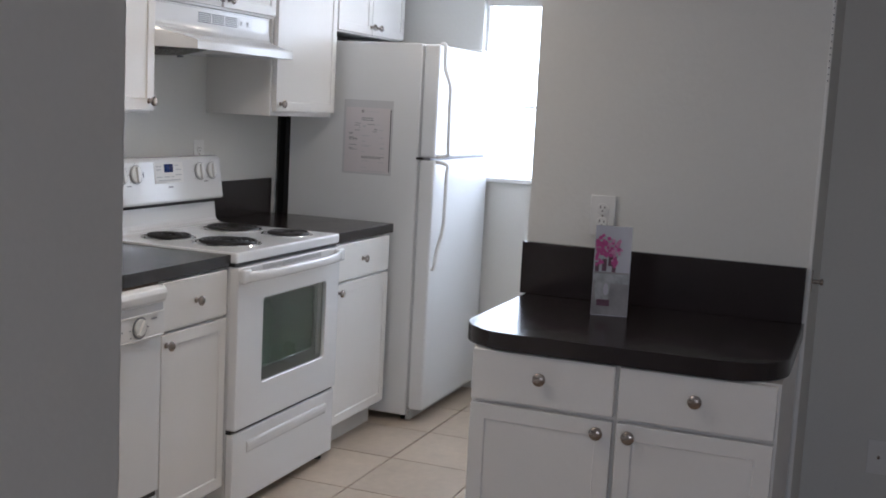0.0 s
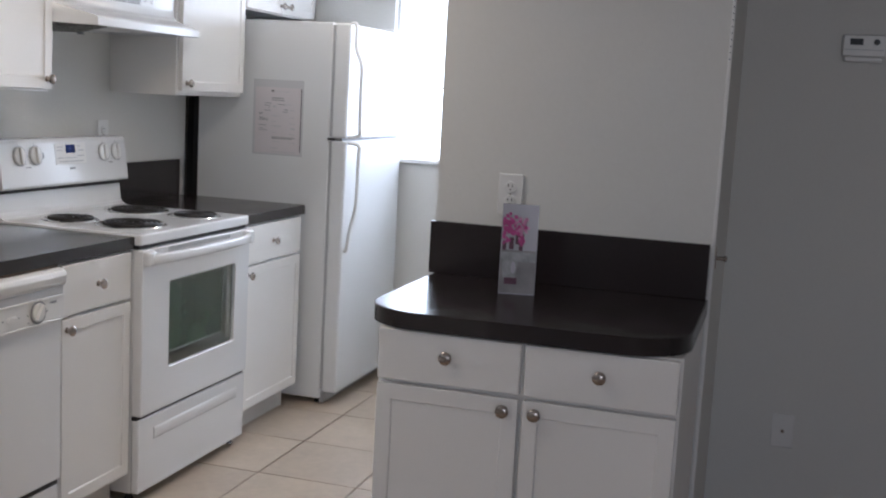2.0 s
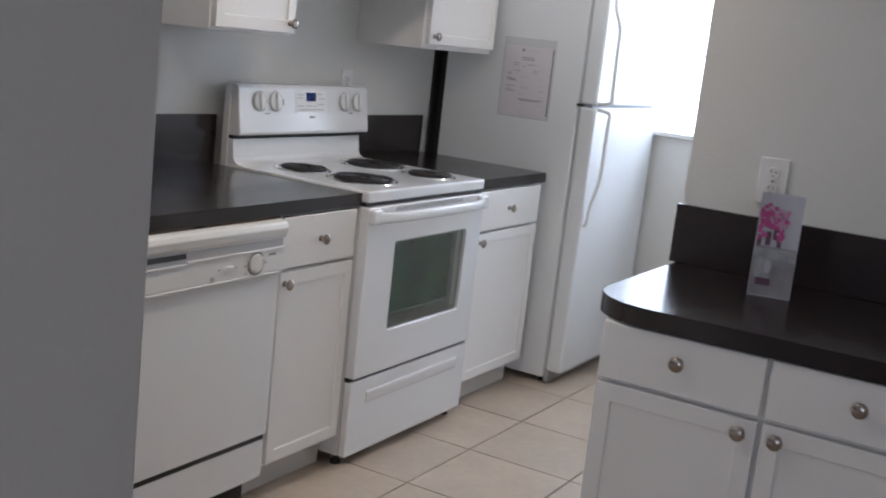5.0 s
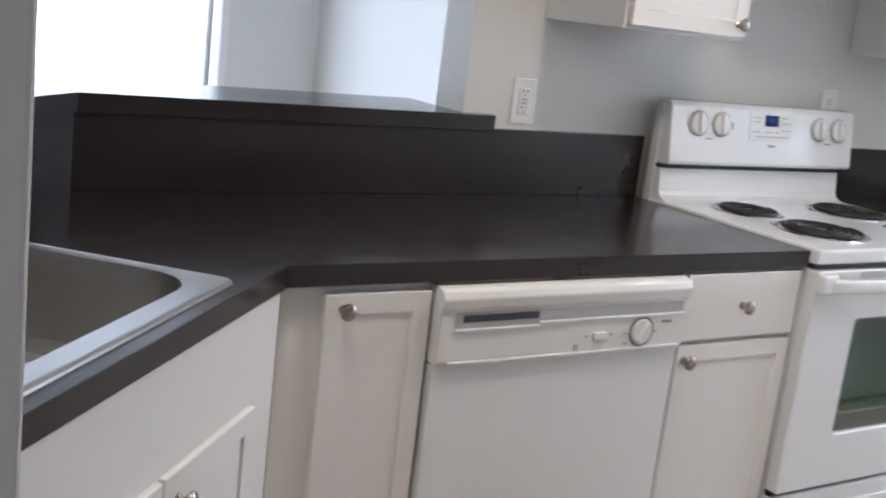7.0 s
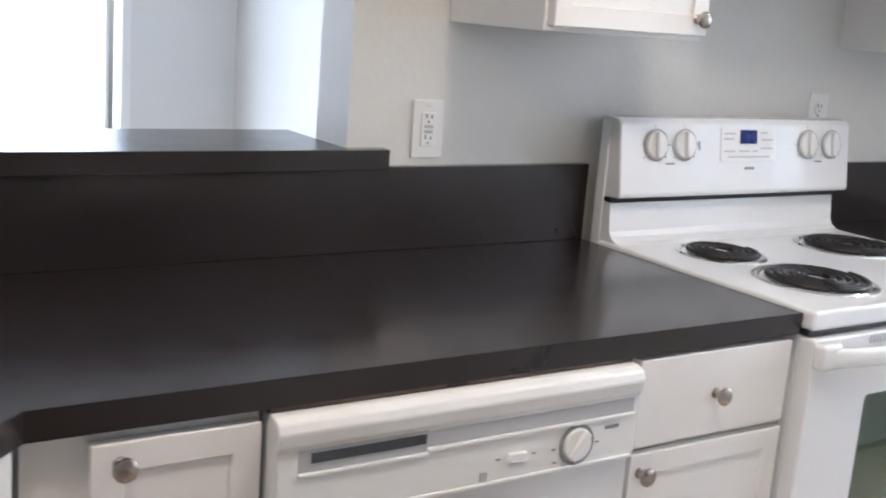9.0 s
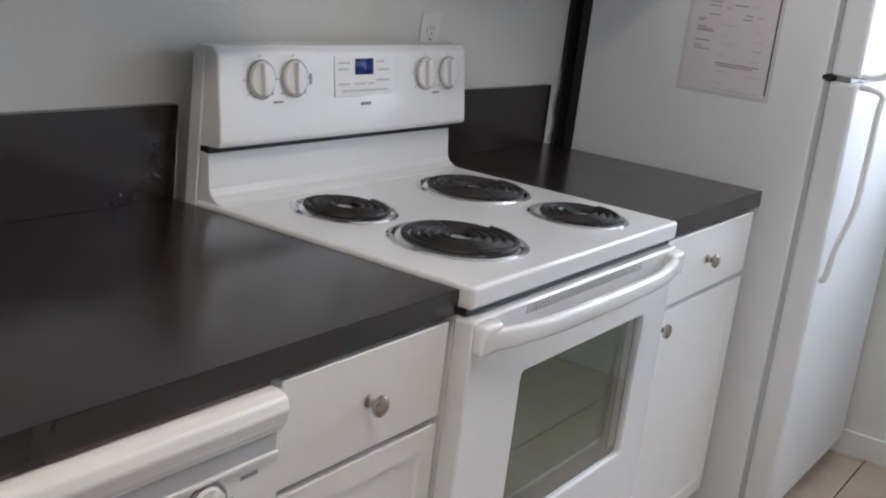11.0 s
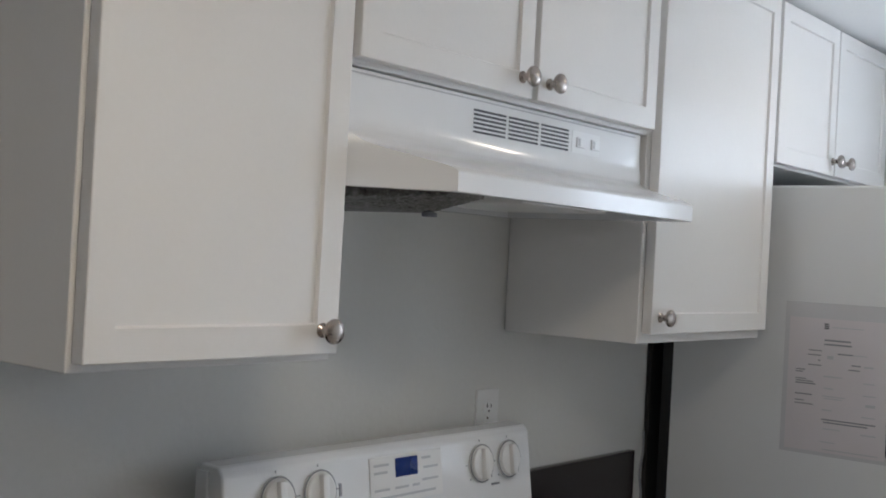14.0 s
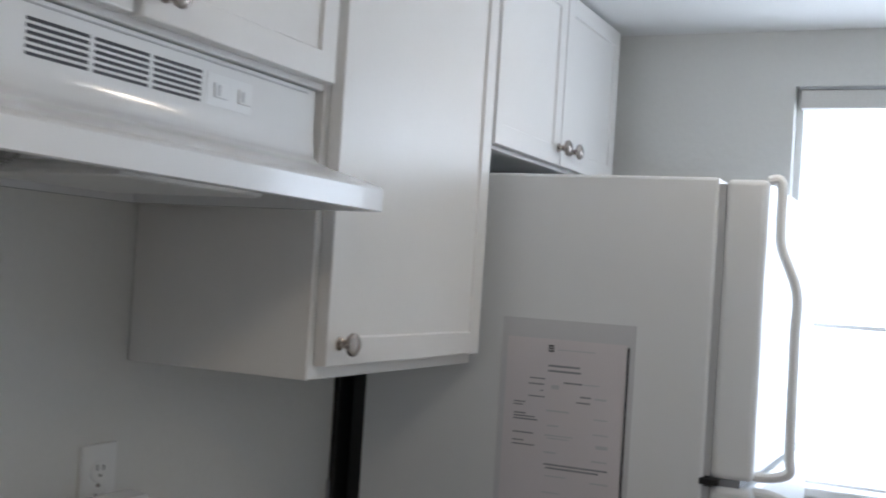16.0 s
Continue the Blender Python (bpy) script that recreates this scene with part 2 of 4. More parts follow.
def shaker(x0, x1, z0, z1, yf, t=0.02, rail=0.052, deep=0.005):
    """A framed door with a sunk panel, in one piece; its front is the plane y = yf - t, facing -y."""
    bm = box(bmesh.new(), x0, x1, yf - t, yf, z0, z1, 0.0022, 2)
    face = max((f for f in bm.faces if f.normal.y < -0.99), key=lambda f: f.calc_area())
    bmesh.ops.inset_region(bm, faces=[face], thickness=rail - 0.002)
    bmesh.ops.inset_region(bm, faces=[face], thickness=0.0035, depth=-deep)
    return bm


def rounded(x0, x1, z0, z1, r, n=5):
    """Outline of a rounded rectangle, and the square corners that belong to its points."""
    out, sq = [], []
    for cx, cz, sx, sz, a0 in ((x1 - r, z1 - r, x1, z1, 0), (x0 + r, z1 - r, x0, z1, 90), (x0 + r, z0 + r, x0, z0, 180), (x1 - r, z0 + r, x1, z0, 270)):
        for k in range(n + 1):
            a = radians(a0 + 90 * k / n)
            out.append((cx + r * math.cos(a), cz + r * math.sin(a)))
    return out


def window_plate(x0, x1, z0, z1, hole, y0, y1, r_out, r_in):
    """An upright plate from y0 (front) to y1 with a rounded hole through it."""
    bm = bmesh.new()
    o, h = rounded(x0, x1, z0, z1, r_out), rounded(*hole, r_in)
    o2, h2 = rounded(x0 + 0.003, x1 - 0.003, z0 + 0.003, z1 - 0.003, r_out), rounded(hole[0] - 0.002, hole[1] + 0.002, hole[2] - 0.002, hole[3] + 0.002, r_in)
    loops = [[bm.verts.new((p[0], y, p[1])) for p in l] for l, y in ((o, y1), (o, y0 + 0.003), (o2, y0), (h2, y0), (h, y0 + 0.002), (h, y1))]
    n = len(o)
    for a, b in zip(loops, loops[1:] + loops[:1]):
        for k in range(n):
            bm.faces.new((a[k], a[(k + 1) % n], b[(k + 1) % n], b[k]))
    bmesh.ops.recalc_face_normals(bm, faces=bm.faces)
    return bm


def slab(x0, x1, z0, z1, yf, t=0.02):
    return box(bmesh.new(), x0, x1, yf - t, yf, z0, z1, 0.003, 3)


def loft(loops, cap):
    bm = bmesh.new()
    rows = [[bm.verts.new(p) for p in l] for l in loops]
    n = len(rows[0])
    for a, b in zip(rows, rows[1:]):
        for i in range(n):
            bm.faces.new((a[i], a[(i + 1) % n], b[(i + 1) % n], b[i]))
    if cap:
        bm.faces.new(rows[-1])
    bmesh.ops.recalc_face_normals(bm, faces=bm.faces)
    return bm


# ---- structure ----
KC, LC = 2.134, 2.44  # ceilings: kitchen, other rooms

# ground slab under the floors
structure("floor", boxes((-5.2, 2.6, -6.2, 3.2, -0.12, -0.012)), GROUT, "grey-tan mortar bed under the floor finishes", "floor")
structure("carpet", boxes((-5.2, 0.70, -6.0, -2.50, -0.012, 0.004), (-5.2, -2.02, -2.50, 2.64, -0.012, 0.004), (-2.02, 0.26, 0.13, 2.64, -0.012, 0.004)), CARPET, "short tan carpet with worn lighter streaks", "carpet")

# stove wall, with the pass-through left of it over a half wall
structure("wall_stove", boxes((-0.598, 2.30, 0.0, 0.13, 0, LC)), WALL, "off-white painted wall behind the stove and counters", "wall")
structure("half_wall_straight", boxes((-1.56, -0.598, 0.0, 0.13, 0, 1.078)), WALL, "low painted wall under the raised bar ledge", "wall")
D = math.sqrt(0.5)
structure("half_wall_diagonal", prism([(-1.56, 0.0), (-3.18, -1.62), (-3.36, -1.62), (-1.612, 0.13), (-1.56, 0.13)], "z", 0, 1.078), WALL, "low painted diagonal wall behind the sink", "wall")
structure("wall_header", boxes((-2.0, -0.598, 0.002, 0.128, 2.30, LC)), WALL, "painted header above the pass-through", "wall")
# partition that the walk comes round
structure("wall_partition", box(bmesh.new(), -5.2, -1.997, -1.715, -1.60, 0, LC, 0.006, 3), WALL, "grey-looking painted partition with a rounded corner bead", "wall")
# stub wall behind the small cabinet, the closet behind it and the right-hand wall
structure("wall_stub", boxes((-0.084, 0.03, -2.48, -1.69, 0, LC)), WALL, "painted stub wall behind the small base cabinet", "wall")
structure("wall_kitchen_south", boxes((0.03, 2.30, -1.80, -1.69, 0, LC)), WALL, "painted wall closing the kitchen opposite the stove", "wall")
structure("wall_closet", boxes((0.03, 0.70, -2.478, -2.37, 0, LC)), WALL, "painted side wall of the closet", "wall")
structure("wall_living_east", boxes((0.70, 0.82, -6.0, -2.37, 0, LC)), WALL, "off-white painted living room wall in shade", "wall")
structure("wall_living_south", boxes((-5.2, 0.82, -6.12, -6.0, 0, LC)), WALL, "painted living room wall behind the walk", "wall")
structure("wall_west", boxes((-5.32, -5.2, -6.12, -4.45, 0, LC), (-5.32, -5.2, -2.95, 2.76, 0, LC), (-5.32, -5.2, -4.45, -2.95, 0, 0.9), (-5.32, -5.2, -4.45, -2.95, 2.1, LC)), WALL, "painted far side wall with an opening for the added window", "wall")
structure("wall_dining_east", boxes((0.26, 0.38, 0.13, 2.76, 0, LC)), WALL, "pale painted dining room side wall", "wall")
structure("wall_dining_north", boxes((-0.19, 0.26, 2.64, 2.76, 0, LC), (-5.2, -2.21, 2.64, 2.76, 0, LC), (-2.21, -0.19, 2.64, 2.76, 2.08, LC)), WALL, "pale painted dining room wall round the glass door", "wall")
WX, WY0, WY1, WZ0, WZ1 = 2.165, -1.60, -0.722, 1.09, 2.005
structure("wall_window", boxes((WX, 2.30, WY1, 0.0, 0, LC), (WX, 2.30, -1.69, WY0, 0, LC), (WX, 2.30, WY0, WY1, 0, WZ0), (WX, 2.30, WY0, WY1, WZ1, LC)), WALL, "painted kitchen end wall with the window opening", "wall")
# ceilings
structure("ceiling", boxes((-2.0, WX, -2.48, 0.0, KC, KC + 0.02)), CEIL, "white textured lowered kitchen ceiling", "ceiling")
structure("ceiling_main", boxes((-5.2, 0.82, -6.0, 2.76, LC, LC + 0.1), (0.82, 2.3, -2.48, 0.13, LC, LC + 0.1)), CEIL, "white textured ceiling of the living and dining rooms", "ceiling")
structure("soffit", boxes((-2.02, -2.0, -2.48, 0.0, KC, LC), (-2.02, -0.084, -2.50, -2.48, KC, LC)), WALL, "painted edge of the lowered kitchen ceiling", "soffit")
structure("baseboard", boxes((0.690, 0.70, -6.0, -2.495, 0.004, 0.078), (0.685, 0.70, -6.0, -2.495, 0.004, 0.060), bevel=0.003), TRIM, "white painted baseboard along the living room wall", "baseboard")
structure("baseboard_closet", boxes((0.03, 0.686, -2.49, -2.4785, 0.004, 0.066), bevel=0.003), TRIM, "white painted baseboard on the closet side", "baseboard")
structure("baseboard_kitchen", boxes((WX - 0.012, WX, -1.69, -0.1, 0.0, 0.08), bevel=0.003), TRIM, "white painted kitchen baseboard", "baseboard")
structure("corner_bead", boxes((-0.088, -0.076, -2.484, -2.474, 0.004, LC - 0.3), bevel=0.002), TRIM, "bright painted corner bead of the stub wall", "trim")

bead = bpy.data.objects["corner_bead"]
for k in range(18):
    part("bead_hole", lathe([(0, 0), (0.0022, 0), (0.0022, 0.001), (0, 0.001)], pose(-0.0879, -2.479, 1.56 + 0.017 * k, 0, -90), 8), PRINT, bead)

# kitchen window
win = thing("window_1", pose(2.23, (WY0 + WY1) / 2, WZ0), "white framed kitchen window, blown out by daylight", "window")
win["kind"] = "structure"
hw, hh = (WY1 - WY0) / 2, WZ1 - WZ0
fw = 0.016
part("window_frame", boxes((-0.02, 0.03, -hw, -hw + fw, 0, hh), (-0.02, 0.03, hw - fw, hw, 0, hh), (-0.02, 0.03, -hw + fw, hw - fw, 0, fw), (-0.02, 0.03, -hw + fw, hw - fw, hh - fw, hh)), TRIM, win)
part("meeting_rail", boxes((-0.01, 0.025, -hw + fw, hw - fw, hh * 0.40, hh * 0.40 + 0.010)), TRIM, win)
for z0, z1 in ((fw, hh * 0.40), (hh * 0.40 + 0.010, hh - fw)):
    g = part("pane", boxes((0.004, 0.008, -hw + fw, hw - fw, z0, z1)), GLASS, win)
    g.visible_shadow = False
part("window_sill", box(bmesh.new(), -0.09, -0.02, -hw - 0.012, hw + 0.012, -0.012, 0.010, 0.004), TRIM, win, "white painted sill")
blind = thing("roller_blind", pose(2.20, (WY0 + WY1) / 2, WZ1 - 0.05), "beige blind rolled up at the head of the window", "blind")
part("headrail", box(bmesh.new(), -0.025, 0.018, -hw + 0.012, hw - 0.012, 0.0, 0.044, 0.004), BLIND, blind)
part("rail_track", box(bmesh.new(), -0.026, 0.02, -hw + 0.008, hw - 0.008, 0.0445, 0.05), GREY_PLASTIC, blind)

# dining room glass door
gd = thing("window_2", pose(-1.2, 2.70, 0.0), "white framed sliding glass door, blown out by daylight", "glass door")
gd["kind"] = "structure"
part("door_frame", boxes((-1.01, -0.93, -0.05, 0.05, 0, 2.08), (0.972, 1.01, -0.065, 0.05, 0, 2.08), (-0.93, 0.972, -0.05, 0.05, 2.0, 2.08), (-0.93, 0.972, -0.05, 0.05, 0, 0.06), bevel=0.004), TRIM, gd)
part("sliding_stile", box(bmesh.new(), 0.916, 0.930, -0.03, 0.01, 0.06, 2.0, 0.004), TRIM, gd)
for x0, x1 in ((-0.93, 0.008), (0.010, 0.915)):
    g = part("pane", boxes((x0, x1, -0.012, -0.008, 0.06, 2.0)), GLASS, gd)
    g.visible_shadow = False

# unseen window behind the walk, added to let light into the living room
lw = thing("window_3", pose(-5.24, -3.7, 0.9, 0, 0, 90), "unseen white framed window, added to light the living room", "window")
lw["kind"] = "structure"
part("window_frame", boxes((-0.75, -0.71, -0.04, 0.02, 0, 1.2), (0.71, 0.75, -0.04, 0.02, 0, 1.2), (-0.71, 0.71, -0.04, 0.02, 0, 0.04), (-0.71, 0.71, -0.04, 0.02, 1.16, 1.2), (-0.02, 0.02, -0.04, 0.02, 0.04, 1.16)), TRIM, lw)

# ---- bar ledge, backsplashes and worktops ----
def offset_corner(d):
    """The corner of two lines set d in front of the stove wall and of the diagonal wall (which meet at 45 degrees)."""
    return (-1.555 - d * math.tan(radians(-22.5)), -d)


bar = thing("bar_ledge", pose(-1.1, 0.0, 1.078), "dark laminate raised bar ledge on the half wall", "ledge")
def mitred(d0, d1, z0, z1, right, y_end, bevel):
    """Two lengths, straight and diagonal, that meet in a mitre; right: the outline of the straight one's end, from behind to the front."""
    a, b = offset_corner(d0), offset_corner(d1)
    ends = [(b[0] - (b[1] - y_end), y_end), (a[0] - (a[1] - y_end), y_end)]
    return [prism([(x + 1.1, y) for x, y in pts], "z", z0, z1, bevel) for pts in ([*right, b, a], [b, *ends, a])]


for bm in mitred(-0.26, 0.032, 0.0, 0.040, [(-0.600, 0.26), (-0.600, -0.0015), (-0.518, -0.0015), (-0.518, -0.032)], -1.60, 0.0015):
    part("ledge_length", bm, LAMINATE, bar)

bs = thing("backsplash", pose(-1.1, 0.0, 0.9145), "dark laminate backsplash against the stove wall and half wall", "backsplash")
for bm in mitred(0.0015, 0.02, 0.0, 0.168, [(-0.002, -0.0015), (-0.002, -0.02)], -1.60, 0.0008):
    part("splash_panel", bm, LAMINATE, bs)
bs2 = thing("backsplash", pose(1.05, 0.0, 0.915), "dark laminate backsplash between stove and refrigerator", "backsplash")
part("splash_panel", box(bmesh.new(), -0.28, 0.28, -0.02, -0.0015, 0.0, 0.16, 0.0015), LAMINATE, bs2)
part("cord", tube(smooth_path([(0.312, -0.016, 0.0), (0.318, -0.020, 0.05), (0.310, -0.018, 0.10), (0.324, -0.016, 0.15), (0.335, -0.010, 0.20)], 5), 0.003, 8), PRINT, bs2, "dark cord in the gap")
# added sheet: the wall's shade beside the refrigerator, painted black
part("gap_panel", box(bmesh.new(), 0.350, 0.56, -0.012, -0.0015, -0.9, 0.45), GAP_SHADE, bs2, "black sheet standing in for the shade on the wall beside the refrigerator")

CT = 0.040  # worktop thickness
wt = thing("worktop", pose(-1.335, -0.637, 0.874), "dark laminate worktop with a diagonal sink section", "worktop")
U, V = Vector((-D, -D, 0)), Vector((-D, D, 0))  # along the diagonal front, and in towards the wall


def diag(u, v, z=0.0):
    """A point of the diagonal section, from the inner corner of the worktop's front edge."""
    return Vector((0, 0, z)) + u * U + v * V


HOLE = (0.168, 0.982, 0.048, 0.555)  # cut-out for the sink: u0, u1, v0, v1
yb = 0.6355
ca = offset_corner(0.0015)
ca = (ca[0] + 1.335, ca[1] + 0.637)
ub = 1.34
vb = (Vector((ca[0], ca[1], 0))).dot(V)
q = lambda u, v: tuple(diag(u, v))[:2]
bm = bmesh.new()


u0, u1, v0, v1 = HOLE
uc = Vector((ca[0], ca[1], 0)).dot(U)


def ring_prism(bm, outer, inner, z0, z1):
    """A plate with a hole: outlines of the same count."""
    n = len(outer)
    rows = [[bm.verts.new((*p, z)) for p in o] for o in (outer, inner) for z in (z0, z1)]
    ol, oh, il, ih = rows
    for i in range(n):
        j = (i + 1) % n
        for quad in ((ol[i], ol[j], oh[j], oh[i]), (il[j], il[i], ih[i], ih[j]), (oh[i], oh[j], ih[j], ih[i]), (ol[j], ol[i], il[i], il[j])):
            bm.faces.new(quad)


# convex fields of the plate, round the cut-out
fields = [[(0, 0), (1.333, 0), (1.333, yb), ca], [(0, 0), ca, q(u0, vb), q(u0, v1), q(u0, v0), q(u0, 0)], [q(u0, 0), q(u0, v0), q(u1, v0), q(u1, 0)],
          [q(u0, v1), q(u0, vb), q(u1, vb), q(u1, v1)], [q(u1, 0), q(u1, v0), q(u1, v1), q(u1, vb), q(ub, vb), q(ub, 0)]]
for z in (0, CT):
    for pts in fields:
        bm.faces.new([bm.verts.new((*p, z)) for p in pts])
for ring in ([(0, 0), (1.333, 0), (1.333, yb), ca, q(u0, vb), q(u1, vb), q(ub, vb), q(ub, 0), q(u1, 0), q(u0, 0)], [q(u0, v0), q(u1, v0), q(u1, v1), q(u0, v1)]):
    for a, b in zip(ring, ring[1:] + ring[:1]):
        bm.faces.new([bm.verts.new((*p, z)) for p, z in ((a, 0), (b, 0), (b, CT), (a, CT))])
bmesh.ops.remove_doubles(bm, verts=bm.verts, dist=1e-5)
bmesh.ops.recalc_face_normals(bm, faces=bm.faces)
part("worktop_slab", bm, LAMINATE, wt)
strip = [(1.3332, -0.0003), (1.3332, -0.0016), (0.0006, -0.0016), q(ub, -0.0016), q(ub, -0.0003), (0.0001, -0.0003)]
part("edge_strip", prism(strip, "z", 0.0004, CT - 0.0006), LAMINATE, wt, "dark laminate edge strip")
wt2 = thing("worktop", pose(0.768, 0, 0.874), "short dark laminate worktop beside the refrigerator", "worktop")
part("worktop_slab", box(bmesh.new(), 0, 0.578, -0.635, -0.0015, 0, CT, 0.002), LAMINATE, wt2)
part("edge_strip", box(bmesh.new(), 0.0005, 0.5775, -0.6375, -0.6352, 0.0005, CT - 0.0008), LAMINATE, wt2, "dark laminate edge strip")
# ---- cabinets ----
def base_cabinet(m, w, label, fronts, depth=0.612, top=0.872, toe=0.10, group="base cabinets", side_filler=0.0):
    """Local: x across, front of the carcass at y = 0 facing -y, floor at z = 0. fronts: (kind, x0, x1, z0, z1, knob x, knob z)."""
    c = thing("base_cabinet", m, label, "cabinet", group)
    part("body", box(bmesh.new(), 0, w, 0.0, depth, toe, top, 0.0015), CAB, c)
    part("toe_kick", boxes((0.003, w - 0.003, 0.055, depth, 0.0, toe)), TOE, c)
    for kind, x0, x1, z0, z1, kx, kz in fronts:
        f = part("drawer_front" if kind != "door" else "door", shaker(x0, x1, z0, z1, -0.001) if kind == "door" else slab(x0, x1, z0, z1, -0.001), CAB, c)
        if kx is not None:
            part("knob", front_knob(kx, -0.0212, kz), NICKEL, f, "brushed nickel knob")
    return c


FY = -0.616
base_cabinet(pose(-1.335, FY, 0), 0.302, "narrow white shaker base cabinet beside the dishwasher", [("door", 0.079, 0.297, 0.115, 0.858, 0.113, 0.831)])
base_cabinet(pose(-0.390, FY, 0), 0.387, "white shaker base cabinet between dishwasher and stove", [("drawer", 0.012, 0.374, 0.713, 0.866, 0.191, 0.789), ("door", 0.012, 0.374, 0.115, 0.702, 0.033, 0.669)])
base_cabinet(pose(0.772, FY, 0), 0.563, "white shaker base cabinet between stove and refrigerator", [("drawer", 0.022, 0.540, 0.713, 0.866, 0.266, 0.790), ("door", 0.022, 0.540, 0.115, 0.702, 0.044, 0.670)])

# diagonal sink cabinet: local x runs along the diagonal from its far end to the corner
SU = 1.30
o = Vector((-1.335, -0.637, 0)) + diag(SU, 0.006)
sinkcab = thing("sink_cabinet", pose(o.x, o.y, 0, 0, 0, 45), "white shaker diagonal sink base cabinet", "cabinet", "base cabinets")
W = SU - 0.012
part("face_frame", boxes((0, W, 0.0, 0.02, 0.10, 0.872)), CAB, sinkcab)
for x in (0, W - 0.02):
    part("side_panel", boxes((x, x + 0.02, 0.0205, 0.52, 0.10, 0.872)), CAB, sinkcab)
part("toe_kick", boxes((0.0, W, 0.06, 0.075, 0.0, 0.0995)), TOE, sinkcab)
for a, b, ku in ((0.12, 0.435, 0.397), (0.445, 0.76, 0.483)):
    f = part("door", shaker(SU - b, SU - a, 0.115, 0.702, -0.001, 0.013), CAB, sinkcab)
    part("knob", front_knob(SU - ku, -0.0142, 0.658), NICKEL, f, "brushed nickel knob")

# small cabinet against the stub wall, facing the walk
isl = base_cabinet(pose(-0.672, -1.748, 0, 0, 0, -90), 0.722, "white two-door base cabinet against the stub wall", [
    ("drawer", 0.004, 0.354, 0.745, 0.868, 0.178, 0.816), ("drawer", 0.364, 0.716, 0.745, 0.868, 0.541, 0.815),
    ("door", 0.004, 0.354, 0.185, 0.735, 0.322, 0.708), ("door", 0.364, 0.716, 0.185, 0.735, 0.397, 0.709)], depth=0.586, top=0.8715, toe=0.165)


def rounded_top(x0, x1, y0, y1, r, n=10):
    """Outline of a worktop from the wall at x1, with both corners at x0 rounded."""
    pts = [(x1, y0), (x1, y1)]
    for cx, cy, a0 in ((x0 + r, y1 - r, 90), (x0 + r, y0 + r, 180)):
        for k in range(n + 1):
            a = radians(a0 + 90 * k / n)
            pts.append((cx + r * math.cos(a), cy + r * math.sin(a)))
    return pts


ITOP = 0.914
itop = thing("worktop", pose(-0.084, -2.087, ITOP), "dark laminate worktop with rounded corners on the small cabinet", "worktop")
bm = prism(rounded_top(-0.617, -0.002, -0.389, 0.389, 0.145, 12), "z", -0.042, 0.0)
rim = [e for e in bm.edges if abs(e.verts[0].co.z - e.verts[1].co.z) < 1e-5 and e.verts[0].co.z > -0.01]
bmesh.ops.bevel(bm, geom=rim, offset=0.0015, segments=1, affect="EDGES")
part("top", bm, LAMINATE, itop)
bm = bmesh.new()
ring_prism(bm, rounded_top(-0.6185, -0.002, -0.3905, 0.3905, 0.1465, 12), rounded_top(-0.6172, -0.002, -0.3892, 0.3892, 0.1452, 12), -0.0415, -0.0012)
bmesh.ops.recalc_face_normals(bm, faces=bm.faces)
part("edge_band", bm, LAMINATE, itop, "dark laminate edge strip")
ibs = thing("backsplash", pose(-0.084, -2.078, ITOP + 0.0005), "dark laminate backsplash on the stub wall", "backsplash")
part("splash_panel", box(bmesh.new(), -0.019, -0.0015, -0.393, 0.397, 0.0, 0.1495, 0.0008), LAMINATE, ibs)
part("edge_strip", box(bmesh.new(), -0.0192, -0.0015, -0.3932, 0.3972, 0.1497, 0.151, 0.0005), LAMINATE, ibs)


def wall_cabinet(m, w, z0, z1, label, fronts, depth=0.303):
    c = thing("wall_cabinet", m, label, "cabinet", "wall cabinets")
    bm = box(bmesh.new(), 0, w, 0.0, depth, z0, z1, 0.0012, 1)
    under = max((f for f in bm.faces if f.normal.z < -0.99), key=lambda f: f.calc_area())
    bmesh.ops.inset_region(bm, faces=[under], thickness=0.016)
    bmesh.ops.inset_region(bm, faces=[under], thickness=0.0005, depth=-0.010)
    part("body", bm, CAB, c)
    for x0, x1, a, b, kx, kz in fronts:
        f = part("door", shaker(x0, x1, a, b, -0.001), CAB, c)
        part("knob", front_knob(kx, -0.0212, kz), NICKEL, f, "brushed nickel knob")
    return c


UY = -0.3045
wall_cabinet(pose(-0.385, UY, 1.368), 0.383, 0, 0.764, "white shaker wall cabinet beside the range hood", [(0.006, 0.376, 0.010, 0.754, 0.347, 0.041)])
wall_cabinet(pose(0.0, UY, 1.755), 0.798, 0, 0.377, "white two-door wall cabinet above the range hood", [(0.005, 0.394, 0.008, 0.367, 0.364, 0.038), (0.408, 0.790, 0.008, 0.367, 0.438, 0.038)])
wall_cabinet(pose(0.80, UY, 1.368), 0.543, 0, 0.764, "white shaker wall cabinet between hood and refrigerator", [(0.014, 0.535, 0.019, 0.754, 0.046, 0.050)])
wall_cabinet(pose(1.345, UY, 1.755), 0.745, 0, 0.377, "white two-door wall cabinet above the refrigerator", [(0.005, 0.355, 0.006, 0.367, 0.342, 0.041), (0.362, 0.738, 0.006, 0.367, 0.417, 0.042)])

